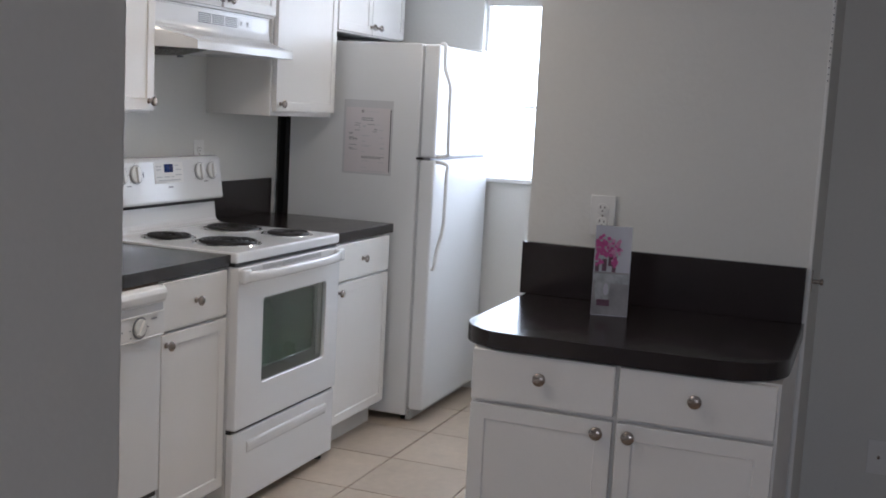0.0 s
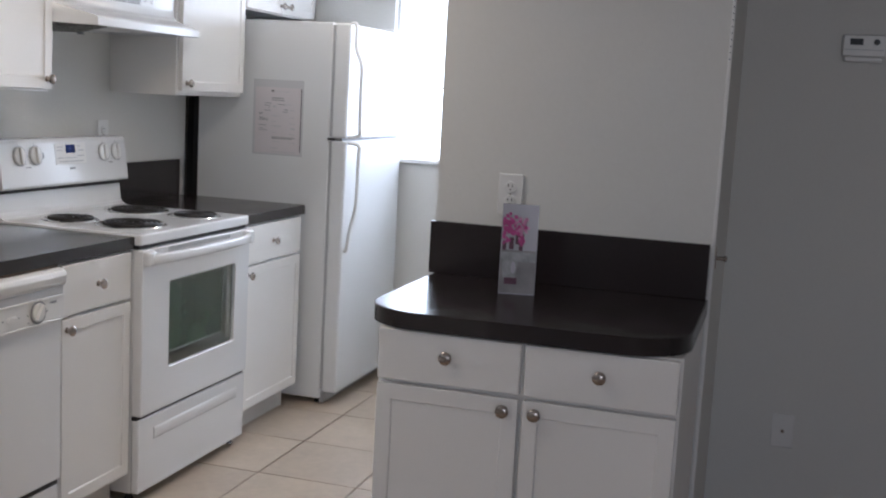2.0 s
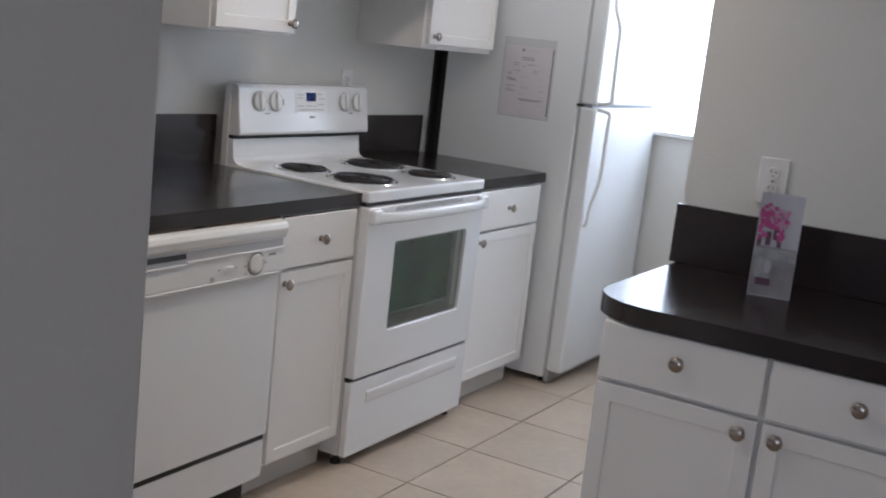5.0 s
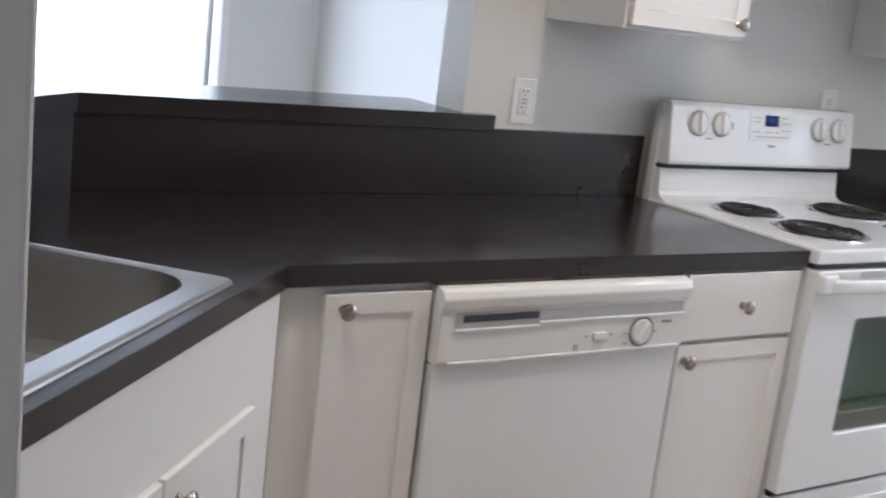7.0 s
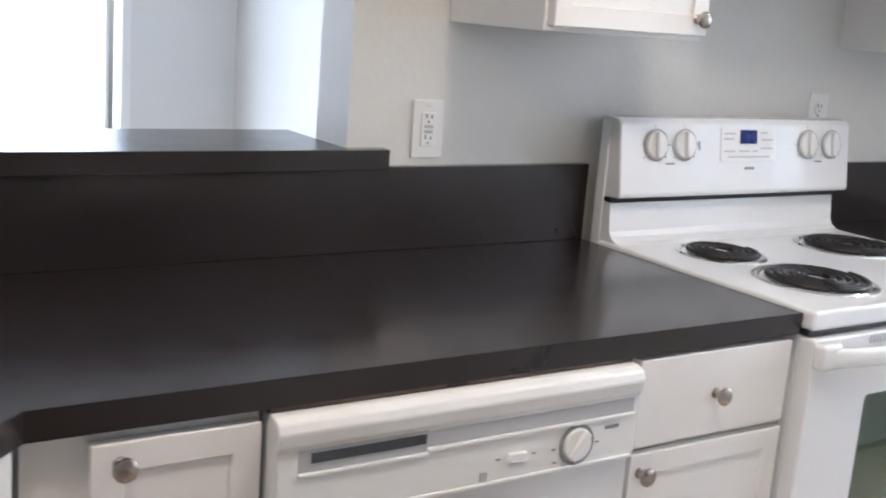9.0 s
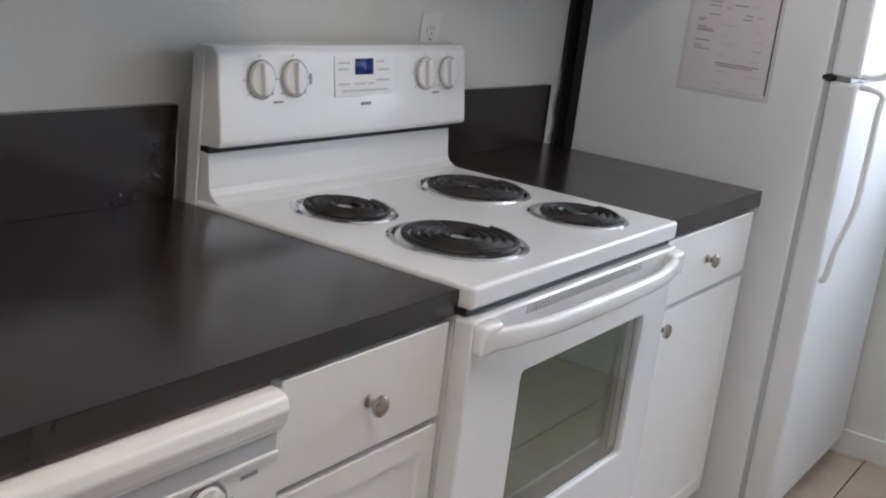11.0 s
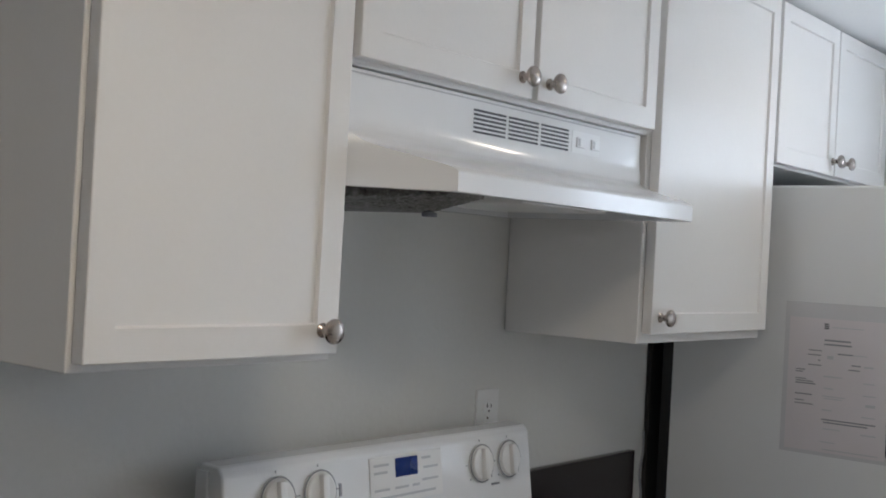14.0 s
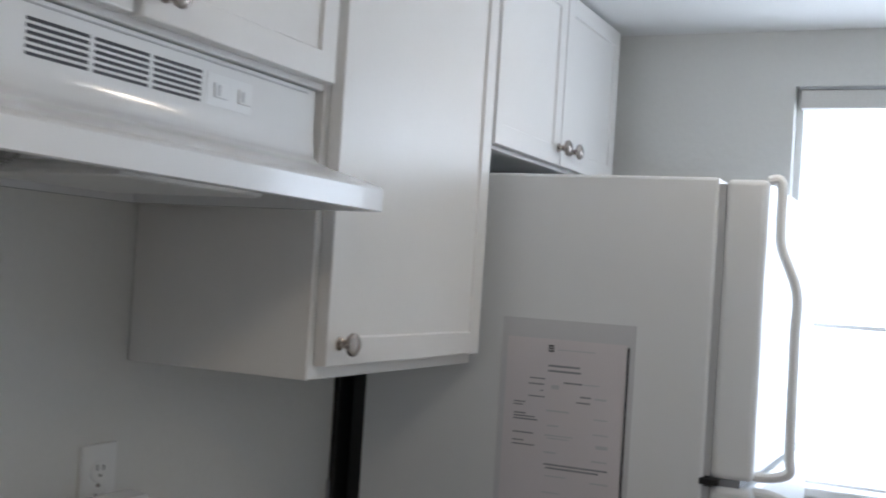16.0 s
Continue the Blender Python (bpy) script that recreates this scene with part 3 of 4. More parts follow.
# ---- range ----
rg = thing("electric_range", pose(0.0, 0.0, 0.0), "white freestanding electric coil range", "stove")
part("body", boxes((0.004, 0.761, -0.632, -0.047, 0.035, 0.902), bevel=0.003), ENAMEL, rg)
bm = box(bmesh.new(), 0.002, 0.763, -0.662, -0.06, 0.884, 0.921, 0.007, 3)
part("cooktop", bm, ENAMEL, rg)
part("rear_riser", prism([(-0.048, 0.905), (-0.135, 0.9205), (-0.115, 0.9235), (-0.100, 0.932), (-0.092, 0.945), (-0.085, 1.006), (-0.048, 1.010)], "x", 0.012, 0.753, 0.0015), ENAMEL, rg)
part("console_gap", boxes((0.014, 0.751, -0.083, -0.05, 1.004, 1.026)), BLACK, rg, "black gap under the console")
part("console", prism([(-0.048, 1.018), (-0.116, 1.022), (-0.121, 1.030), (-0.100, 1.182), (-0.090, 1.194), (-0.054, 1.196), (-0.048, 1.190)], "x", 0.004, 0.761, 0.004, 3), ENAMEL, rg)
for x in (0.0, 0.7595):
    part("side_trim", box(bmesh.new(), x, x + 0.0055, -0.072, -0.046, 0.90, 1.186, 0.002), ENAMEL, rg)


def on_console(x, z, off=0.0):
    """A frame on the leaning face of the console: local z stands out of it."""
    y = -0.122 + (z - 1.030) * (0.022 / 0.154) - off
    return pose(x, y, z, 90 - 8.1)


for x in (0.104, 0.191, 0.602, 0.687):
    k = part("dial", lathe([(0, 0.0005), (0.0345, 0.0005), (0.0345, 0.003), (0.031, 0.0045), (0.030, 0.008), (0.028, 0.0095), (0, 0.010)], on_console(x, 1.137), 28), PLASTIC, rg, "white control dial with a chrome ring")
    bm = box(bmesh.new(), -0.007, 0.007, -0.028, 0.028, 0.008, 0.019, 0.003)
    bm.transform(on_console(x, 1.137))
    part("grip", bm, PLASTIC, k)
    part("ring", lathe([(0.0325, 0.0035), (0.0348, 0.0035), (0.0352, 0.0045), (0.0325, 0.0050)], on_console(x, 1.137), 28), PRINT, k)
    bm = bmesh.new()
    for a in (-130, -90, 0, 90, 130):
        s = box(bmesh.new(), -0.001, 0.001, 0.039, 0.043, 0.0, 0.0006)
        s.transform(on_console(x, 1.137) @ pose(0, 0, 0, 0, 0, a))
        t = bpy.data.meshes.new("tick")
        s.to_mesh(t)
        bm.from_mesh(t)
        s.free()
        bpy.data.meshes.remove(t)
    part("dial_marks", bm, PRINT, rg, "", "stuff")


def console_plate(name, x0, x1, z0, z1, h, mat, label="", bevel=0.0):
    bm = box(bmesh.new(), x0, x1, -(z1 - z0) / 2, (z1 - z0) / 2, -0.001, h, bevel)
    bm.transform(on_console(0, (z0 + z1) / 2) @ pose(0, 0, 0))
    return part(name, bm, mat, rg, label)


console_plate("control_panel", 0.306, 0.490, 1.098, 1.176, 0.0015, PLASTIC, "pale control panel", 0.0008)
console_plate("display", 0.368, 0.424, 1.139, 1.170, 0.0026, LCD, "blue clock display")
for i, (x0, x1, z) in enumerate(((0.316, 0.352, 1.160), (0.316, 0.348, 1.148), (0.316, 0.352, 1.120), (0.436, 0.460, 1.162), (0.440, 0.478, 1.146), (0.436, 0.478, 1.126), (0.366, 0.400, 1.120), (0.410, 0.428, 1.120), (0.330, 0.470, 1.107))):
    console_plate("key_print", x0, x1, z, z + 0.004, 0.0021, PALE_PRINT)
console_plate("emblem", 0.388, 0.418, 1.080, 1.086, 0.0008, PRINT)
console_plate("indicator", 0.236, 0.241, 1.125, 1.145, 0.0008, PRINT)
for x in (0.150, 0.645):
    console_plate("dial_print", x - 0.012, x + 0.012, 1.094, 1.098, 0.0008, PRINT)

# coil burners
for bx, by, r in ((0.193, -0.252, 0.096), (0.583, -0.277, 0.119), (0.207, -0.492, 0.121), (0.586, -0.523, 0.098)):
    b = part("drip_pan", lathe([(r + 0.002, 0.9205), (r + 0.003, 0.9225), (r - 0.001, 0.9258), (r - 0.006, 0.9258), (r - 0.012, 0.9225), (r - 0.022, 0.910), (0.03, 0.904), (0, 0.904)], pose(bx, by, 0), 36), CHROME, rg, "chrome drip pan")
    turns = 5 if r > 0.1 else 4
    pts, n = [], 34 * turns
    for k in range(n + 1):
        a = 2 * math.pi * turns * k / n
        rr = 0.020 + (r - 0.0165 - 0.020) * k / n
        pts.append((bx + rr * math.cos(a), by + rr * math.sin(a), 0.9285))
    part("coil", tube(pts, 0.0058, 8), COIL, b, "black spiral heating coil")
    part("coil_cap", lathe([(0, 0.922), (0.014, 0.922), (0.014, 0.929), (0.011, 0.931), (0, 0.931)], pose(bx, by, 0), 16), CHROME, b)
    part("coil_bracket", boxes((bx - r + 0.02, bx + r - 0.02, by - 0.002, by + 0.002, 0.918, 0.9235), (bx - 0.002, bx + 0.002, by - r + 0.02, by + r - 0.02, 0.918, 0.9235)), CHROME, b)

part("vent_gap", boxes((0.006, 0.759, -0.650, -0.62, 0.872, 0.8835)), BLACK, rg)
# oven door with a window opening
dr = part("oven_door", window_plate(0.004, 0.761, 0.304, 0.870, (0.174, 0.650, 0.444, 0.746), -0.668, -0.634, 0.008, 0.012), ENAMEL, rg, "white oven door with a dark window")
pane = part("oven_window", boxes((0.170, 0.654, -0.662, -0.658, 0.440, 0.750)), OVEN_PANE, dr, "clear reflective oven glass")
pane.visible_shadow = False
part("inner_frame", window_plate(0.166, 0.658, 0.436, 0.754, (0.200, 0.582, 0.492, 0.736), -0.6515, -0.6455, 0.006, 0.02), OVEN_FRAME, dr, "grey inner frame behind the oven glass")
part("inner_strip", box(bmesh.new(), 0.604, 0.634, -0.6545, -0.6518, 0.462, 0.744, 0.001), OVEN_STRIP, dr, "pale metal strip behind the oven glass")
part("inner_glass", boxes((0.194, 0.588, -0.6450, -0.6415, 0.486, 0.742)), OVEN_GLASS, dr, "dark green inner oven glass")
# bowed handle across the top of the door


def handle_bar():
    """A broad bowed bar with a softly squared section, thicker in height than in depth."""
    bm, rows, n = bmesh.new(), [], 24
    for i in range(n + 1):
        u = 2 * i / n - 1
        x, y, h = 0.3825 + 0.372 * u, -0.672 - 0.038 * (1 - u ** 4), 0.0165 + 0.004 * u ** 6
        ring = []
        for k in range(14):
            a = 2 * math.pi * k / 14
            c, d = math.cos(a), math.sin(a)
            ring.append(bm.verts.new((x, y + 0.0105 * math.copysign(abs(c) ** 0.7, c), 0.838 + h * math.copysign(abs(d) ** 0.7, d))))
        rows.append(ring)
    for p, r in zip(rows, rows[1:]):
        for k in range(14):
            bm.faces.new((p[k], p[(k + 1) % 14], r[(k + 1) % 14], r[k]))
    bm.faces.new(rows[0])
    bm.faces.new(rows[-1])
    bmesh.ops.recalc_face_normals(bm, faces=bm.faces)
    return bm


part("oven_handle", handle_bar(), ENAMEL, dr, "white bowed oven handle")
for x in (0.003, 0.706):
    part("handle_end", box(bmesh.new(), x, x + 0.056, -0.690, -0.664, 0.816, 0.866, 0.009, 3), ENAMEL, dr)
bm = bmesh.new()
for i in range(44):
    box(bm, 0.16 + i * 0.010, 0.166 + i * 0.010, -0.6690, -0.667, 0.850, 0.866)
part("door_vents", bm, GREY_PLASTIC, dr)
# storage drawer with a pull lip
dw = part("storage_drawer", box(bmesh.new(), 0.004, 0.761, -0.662, -0.634, 0.036, 0.292, 0.005, 3), ENAMEL, rg)
part("drawer_lip", prism([(-0.660, 0.250), (-0.6650, 0.247), (-0.6670, 0.240), (-0.6672, 0.228), (-0.6655, 0.214), (-0.6625, 0.206), (-0.660, 0.204)], "x", 0.095, 0.69, 0.0015), ENAMEL, dw)
part("door_gap", boxes((0.006, 0.759, -0.652, -0.632, 0.291, 0.305)), BLACK, rg)
for x, y in ((0.03, -0.61), (0.735, -0.61), (0.03, -0.08), (0.735, -0.08)):
    part("foot", lathe([(0, 0), (0.018, 0), (0.016, 0.012), (0.010, 0.014), (0.010, 0.04), (0, 0.04)], pose(x, y, 0), 12), RUBBER, rg)

# ---- dishwasher ----
dwm = thing("dishwasher", pose(-1.030, 0.0, 0.0), "white built-in dishwasher with a control panel and dial", "dishwasher")
DWW = 0.636
part("tub", boxes((0.004, DWW - 0.004, -0.615, -0.06, 0.08, 0.866)), PLASTIC, dwm)
part("door", box(bmesh.new(), 0.004, DWW - 0.004, -0.648, -0.614, 0.224, 0.714, 0.004, 3), ENAMEL, dwm)
pn = part("control_panel", prism([(-0.612, 0.716), (-0.655, 0.716), (-0.658, 0.722), (-0.658, 0.818), (-0.664, 0.826), (-0.668, 0.846), (-0.662, 0.860), (-0.648, 0.866), (-0.612, 0.866)], "x", 0.002, DWW - 0.002, 0.003, 2), PLASTIC, dwm, "white control panel")
part("lower_ridge", box(bmesh.new(), 0.03, DWW - 0.012, -0.6615, -0.656, 0.7145, 0.7205, 0.0015), PLASTIC, pn)
part("upper_ridge", boxes((0.235, DWW - 0.012, -0.6625, -0.656, 0.786, 0.792), (0.035, 0.236, -0.6625, -0.656, 0.780, 0.786), bevel=0.0015), PLASTIC, pn)
part("grey_band", boxes((0.238, DWW - 0.014, -0.6590, -0.657, 0.793, 0.816)), GREY_PLASTIC, pn, "pale grey print band")
part("latch_pocket", boxes((0.036, 0.236, -0.6590, -0.657, 0.787, 0.820)), GREY_PLASTIC, pn)
part("latch_slot", boxes((0.054, 0.232, -0.6605, -0.658, 0.799, 0.813)), SLOT, pn, "dark vent slot")
part("dial", lathe([(0, 0), (0.0275, 0), (0.027, 0.004), (0.025, 0.007), (0, 0.008)], pose(0.510, -0.658, 0.754, 90), 28), PLASTIC, pn, "round white cycle dial")
part("dial_ring", lathe([(0.028, 0.0), (0.0335, 0.0), (0.0335, 0.003), (0.028, 0.003)], pose(0.510, -0.6578, 0.754, 90), 28), PRINT, pn)
bm = box(bmesh.new(), -0.006, 0.006, -0.025, 0.025, 0.006, 0.015, 0.002)
bm.transform(pose(0.510, -0.658, 0.754, 90) @ pose(0, 0, 0, 0, 0, -35))
part("dial_grip", bm, PLASTIC, pn)
part("rocker", box(bmesh.new(), 0.378, 0.412, -0.666, -0.657, 0.744, 0.760, 0.003), PLASTIC, pn)
part("indicator", boxes((0.331, 0.343, -0.6600, -0.657, 0.723, 0.737)), GREY_PLASTIC, pn)
part("emblem", boxes((0.566, 0.594, -0.6588, -0.657, 0.770, 0.776)), PRINT, pn)
part("dial_print", boxes((0.462, 0.470, -0.6586, -0.657, 0.750, 0.753), (0.466, 0.474, -0.6586, -0.657, 0.728, 0.731), (0.548, 0.556, -0.6586, -0.657, 0.750, 0.753), (0.358, 0.366, -0.6586, -0.657, 0.751, 0.754), (0.424, 0.432, -0.6586, -0.657, 0.751, 0.754)), PRINT, pn, "", "stuff")
part("lower_gap", boxes((0.008, DWW - 0.008, -0.640, -0.614, 0.205, 0.226)), BLACK, dwm)
part("access_panel", box(bmesh.new(), 0.006, DWW - 0.006, -0.642, -0.614, 0.088, 0.207, 0.003), ENAMEL, dwm)
part("toe_panel", boxes((0.006, DWW - 0.006, -0.575, -0.560, 0.0, 0.086)), BLACK, dwm)
part("top_strip", boxes((0.004, DWW - 0.004, -0.634, -0.612, 0.8665, 0.8735)), WOOD, dwm, "strip of raw brown wood")
part("wood_chip", boxes((0.277, 0.313, -0.6352, -0.630, 0.8685, 0.8735)), BLACK, dwm, "dark chip in the wooden strip")

# ---- refrigerator ----
fr = thing("refrigerator", pose(1.397, -0.07, 0.0), "white top-freezer refrigerator with bowed handles", "refrigerator")
FW = 0.735
part("cabinet", box(bmesh.new(), 0, FW, -0.645, 0.0, 0.03, 1.713, 0.005, 2), FRIDGE, fr)
part("back_panel", boxes((0.01, FW - 0.01, 0.0005, 0.03, 0.05, 1.68)), BLACK, fr, "black rear panel")
part("gasket", boxes((0.008, FW - 0.008, -0.657, -0.645, 0.075, 1.198), (0.008, FW - 0.008, -0.657, -0.645, 1.216, 1.703)), GREY_PLASTIC, fr)
fz = part("freezer_door", box(bmesh.new(), 0.002, FW - 0.002, -0.726, -0.657, 1.2135, 1.711, 0.010, 3), FRIDGE, fr)
fd = part("fridge_door", box(bmesh.new(), 0.002, FW - 0.002, -0.726, -0.657, 0.062, 1.2015, 0.010, 3), FRIDGE, fr)
part("door_split", boxes((0.010, FW - 0.01, -0.705, -0.657, 1.2005, 1.2145)), PRINT, fr)
part("hinge", box(bmesh.new(), -0.003, 0.03, -0.672, -0.640, 1.2020, 1.2130, 0.002), BLACK, fr, "dark middle hinge")
part("top_hinge_cover", box(bmesh.new(), FW - 0.10, FW - 0.02, -0.70, -0.60, 1.713, 1.728, 0.005), PLASTIC, fr)
pts = smooth_path([(0.032, -0.722, 1.712), (0.032, -0.742, 1.708), (0.032, -0.744, 1.64), (0.032, -0.748, 1.60), (0.032, -0.775, 1.53), (0.032, -0.776, 1.45), (0.032, -0.778, 1.27), (0.032, -0.780, 1.235), (0.034, -0.755, 1.222), (0.036, -0.722, 1.220)], 5)
part("freezer_handle", tube(pts, 0.0085, 10, 1.25), PLASTIC, fz, "white bowed handle")
pts = smooth_path([(0.036, -0.722, 1.194), (0.034, -0.755, 1.192), (0.032, -0.780, 1.180), (0.032, -0.778, 1.14), (0.032, -0.776, 0.98), (0.032, -0.772, 0.90), (0.032, -0.748, 0.80), (0.032, -0.738, 0.72), (0.032, -0.722, 0.715)], 5)
part("fridge_handle", tube(pts, 0.0085, 10, 1.25), PLASTIC, fd, "white bowed handle")
part("base_grille", boxes((0.02, FW - 0.02, -0.66, -0.64, 0.008, 0.058)), GREY_PLASTIC, fr)
for x in (0.06, FW - 0.06):
    part("foot", lathe([(0, 0), (0.02, 0), (0.018, 0.02), (0.01, 0.022), (0.01, 0.04), (0, 0.04)], pose(x, -0.62, 0), 12), RUBBER, fr)
    part("foot", lathe([(0, 0), (0.02, 0), (0.018, 0.02), (0.01, 0.022), (0.01, 0.04), (0, 0.04)], pose(x, -0.06, 0), 12), RUBBER, fr)

# ---- range hood ----
hd = thing("range_hood", pose(0.0, 0.0, 1.595), "white under-cabinet range hood with a slotted vent", "range hood")


def hood_loop(z, back, front, mitre, inset=0.0):
    """Outline of the hood at a height: its near corner is cut back by the mitre."""
    a = inset
    return [Vector(p) for p in ((a, -0.002 - a, z), (a, back + a, z), (mitre + a * 0.5, front + a, z), (0.765 - a, front + a, z), (0.785 - a, back + a, z), (0.785 - a, -0.002 - a, z))]


SLOPE = ((0.158, 0.299), (0.100, 0.300), (0.092, 0.3008), (0.084, 0.3026), (0.076, 0.3062), (0.068, 0.3120), (0.061, 0.3220), (0.055, 0.338), (0.049, 0.358), (0.043, 0.380), (0.037, 0.402), (0.033, 0.414), (0.030, 0.4195), (0.027, 0.4215), (0.001, 0.422))
hb = loft([hood_loop(z, -min(0.303, f), -f, 0.004 + (f - 0.299) * 0.78) for z, f in SLOPE]
          + [hood_loop(0.0, -0.303, -0.421, 0.100, 0.001), hood_loop(0.0, -0.303, -0.421, 0.100, 0.012), hood_loop(0.022, -0.303, -0.421, 0.100, 0.014)], True)
bmesh.ops.holes_fill(hb, edges=[e for e in hb.edges if e.is_boundary], sides=0)
sh = part("shell", hb, ENAMEL, hd)
sh.data.set_sharp_from_angle(angle=radians(30))
for poly in sh.data.polygons:
    poly.use_smooth = True


def filter_pad():
    """A grease filter that hangs lower towards the wall, its face pressed into uneven ridges along x."""
    random.seed(11)
    cols, ys = 16, [-0.398 + 0.0042 * j for j in range(40)] + [-0.228, -0.03]
    bm, rows = bmesh.new(), []
    for j, y in enumerate(ys):
        z = -0.002 - 0.017 * min(1, (y + 0.398) / 0.165)
        right = 0.190 + 0.082 * min(1, (y + 0.398) / 0.165)
        left = max(0.026, 0.030 + 0.90 * (-y - 0.303))
        rows.append([bm.verts.new((left + (right - left) * i / cols, y, z + (0.0045 if j % 3 == 0 and j < 40 else 0.0) * random.uniform(0.5, 1.2) + random.uniform(-0.0006, 0.0006))) for i in range(cols + 1)])
    for p, r in zip(rows, rows[1:]):
        for i in range(cols):
            bm.faces.new((p[i], p[i + 1], r[i + 1], r[i]))
    rim = [e for e in bm.edges if e.is_boundary]
    out = bmesh.ops.extrude_edge_only(bm, edges=rim)["geom"]
    for v in out:
        if isinstance(v, bmesh.types.BMVert):
            v.co.z = 0.0215
    bmesh.ops.holes_fill(bm, edges=[e for e in bm.edges if e.is_boundary], sides=0)
    bmesh.ops.recalc_face_normals(bm, faces=bm.faces)
    return bm


part("filter", filter_pad(), FILTER, hd, "grey greasy aluminium mesh filter")
part("filter_latch", lathe([(0, 0), (0.012, 0), (0.012, 0.006), (0.005, 0.008), (0.005, 0.014), (0, 0.014)], pose(0.255, -0.245, -0.026), 12), PRINT, hd)
part("lamp_cover", box(bmesh.new(), 0.42, 0.68, -0.30, -0.06, 0.006, 0.0235, 0.006), PLASTIC, hd)
for c in range(3):
    for r in range(6):
        part("vent_slot", boxes((0.281 + c * 0.0895, 0.362 + c * 0.0895, -0.3005, -0.2985, 0.1035 + r * 0.0065, 0.1068 + r * 0.0065)), SLOT, hd, "dark louvre slot")
part("switch_plate", boxes((0.552, 0.640, -0.3004, -0.2985, 0.103, 0.140)), FRIDGE, hd)
for x in (0.565, 0.612):
    sw = part("switch", box(bmesh.new(), x, x + 0.026, -0.3025, -0.2995, 0.113, 0.130, 0.001), FRIDGE, hd)
    part("switch_mark", boxes((x + 0.004, x + 0.010, -0.3030, -0.3024, 0.115, 0.128)), PALE_PRINT, sw)
part("edge_line", boxes((0.004, 0.765, -0.3002, -0.298, 0.1515, 0.1535)), GREY_PLASTIC, hd)

# ---- sink ----
sk = thing("kitchen_sink", pose(-1.335, -0.637, 0.9142), "stainless steel drop-in kitchen sink in the diagonal worktop", "sink")


def rr(u0, u1, v0, v1, r, z, n=6):
    """A rounded rectangle in the diagonal section."""
    out = []
    for cu, cv, a0 in ((u1 - r, v1 - r, 0), (u0 + r, v1 - r, 90), (u0 + r, v0 + r, 180), (u1 - r, v0 + r, 270)):
        for k in range(n + 1):
            a = radians(a0 + 90 * k / n)
            out.append(diag(cu + r * math.cos(a), cv + r * math.sin(a), z))
    return out


S0, S1, SV0, SV1 = 0.155, 0.995, 0.028, 0.575
B1, B2 = (0.183, 0.715, 0.076, 0.490), (0.748, 0.967, 0.076, 0.490)  # the two bowls


def rim_mesh():
    """Raised outer bead and a deck with two rounded openings."""
    bm = loft([rr(S0, S1, SV0, SV1, 0.020, 0.0), rr(S0 + 0.001, S1 - 0.001, SV0 + 0.001, SV1 - 0.001, 0.020, 0.004), rr(S0 + 0.005, S1 - 0.005, SV0 + 0.005, SV1 - 0.005, 0.018, 0.0065), rr(S0 + 0.011, S1 - 0.011, SV0 + 0.011, SV1 - 0.011, 0.014, 0.0048)], False)
    um = (B1[1] + B2[0]) / 2
    for (a, b, c, d), lo, hi in ((B1, S0 + 0.0105, um), (B2, um, S1 - 0.0105)):
        inner = rr(a, b, c, d, 0.085, 0.0040)
        low = rr(a + 0.002, b - 0.002, c + 0.002, d - 0.002, 0.083, -0.003)
        outer = []
        for cu, cv, a0 in ((hi, SV1 - 0.0105, 0), (lo, SV1 - 0.0105, 90), (lo, SV0 + 0.0105, 180), (hi, SV0 + 0.0105, 270)):
            outer += [diag(cu, cv, 0.0048)] * 7
        rows = [[bm.verts.new(p) for p in l] for l in (outer, inner, low)]
        for x, y in zip(rows, rows[1:]):
            for i in range(28):
                bm.faces.new((x[i], x[(i + 1) % 28], y[(i + 1) % 28], y[i]))
    bmesh.ops.remove_doubles(bm, verts=bm.verts, dist=1e-5)
    bmesh.ops.recalc_face_normals(bm, faces=bm.faces)
    return bm


part("rim", rim_mesh(), STEEL, sk)
for a, b, c, d in (B1, B2):
    part("bowl", loft([rr(a + 0.002, b - 0.002, c + 0.002, d - 0.002, 0.083, -0.003), rr(a + 0.004, b - 0.004, c + 0.004, d - 0.004, 0.082, -0.02), rr(a + 0.010, b - 0.010, c + 0.010, d - 0.010, 0.078, -0.14), rr(a + 0.018, b - 0.018, c + 0.018, d - 0.018, 0.072, -0.165),
                rr(a + 0.035, b - 0.035, c + 0.035, d - 0.035, 0.06, -0.175), rr(a + 0.12, b - 0.12, c + 0.12, d - 0.12, 0.05, -0.178)], True), STEEL, sk)
    dp = diag(a + 0.22 if b - a > 0.3 else (a + b) / 2, 0.33, 0)
    part("drain", lathe([(0.056, -0.177), (0.055, -0.172), (0.045, -0.1735), (0.040, -0.1765), (0.0, -0.1765)], pose(dp.x, dp.y, 0), 24), CHROME, sk, "chrome drain basket")
fp = diag(0.575, 0.533, 0)
ft = thing("faucet", pose(-1.335 + fp.x, -0.637 + fp.y, 0.9192), "chrome kitchen faucet behind the sink", "faucet")
bm = box(bmesh.new(), -0.10, 0.10, -0.024, 0.024, 0.0, 0.008, 0.004)
bm.transform(pose(0, 0, 0, 0, 0, 45))
part("base_plate", bm, FAUCET, ft)
part("column", lathe([(0, 0.006), (0.024, 0.006), (0.022, 0.05), (0.018, 0.09), (0.012, 0.10), (0, 0.10)], None, 20), FAUCET, ft)
tip = diag(0.500, 0.285, 0) - fp
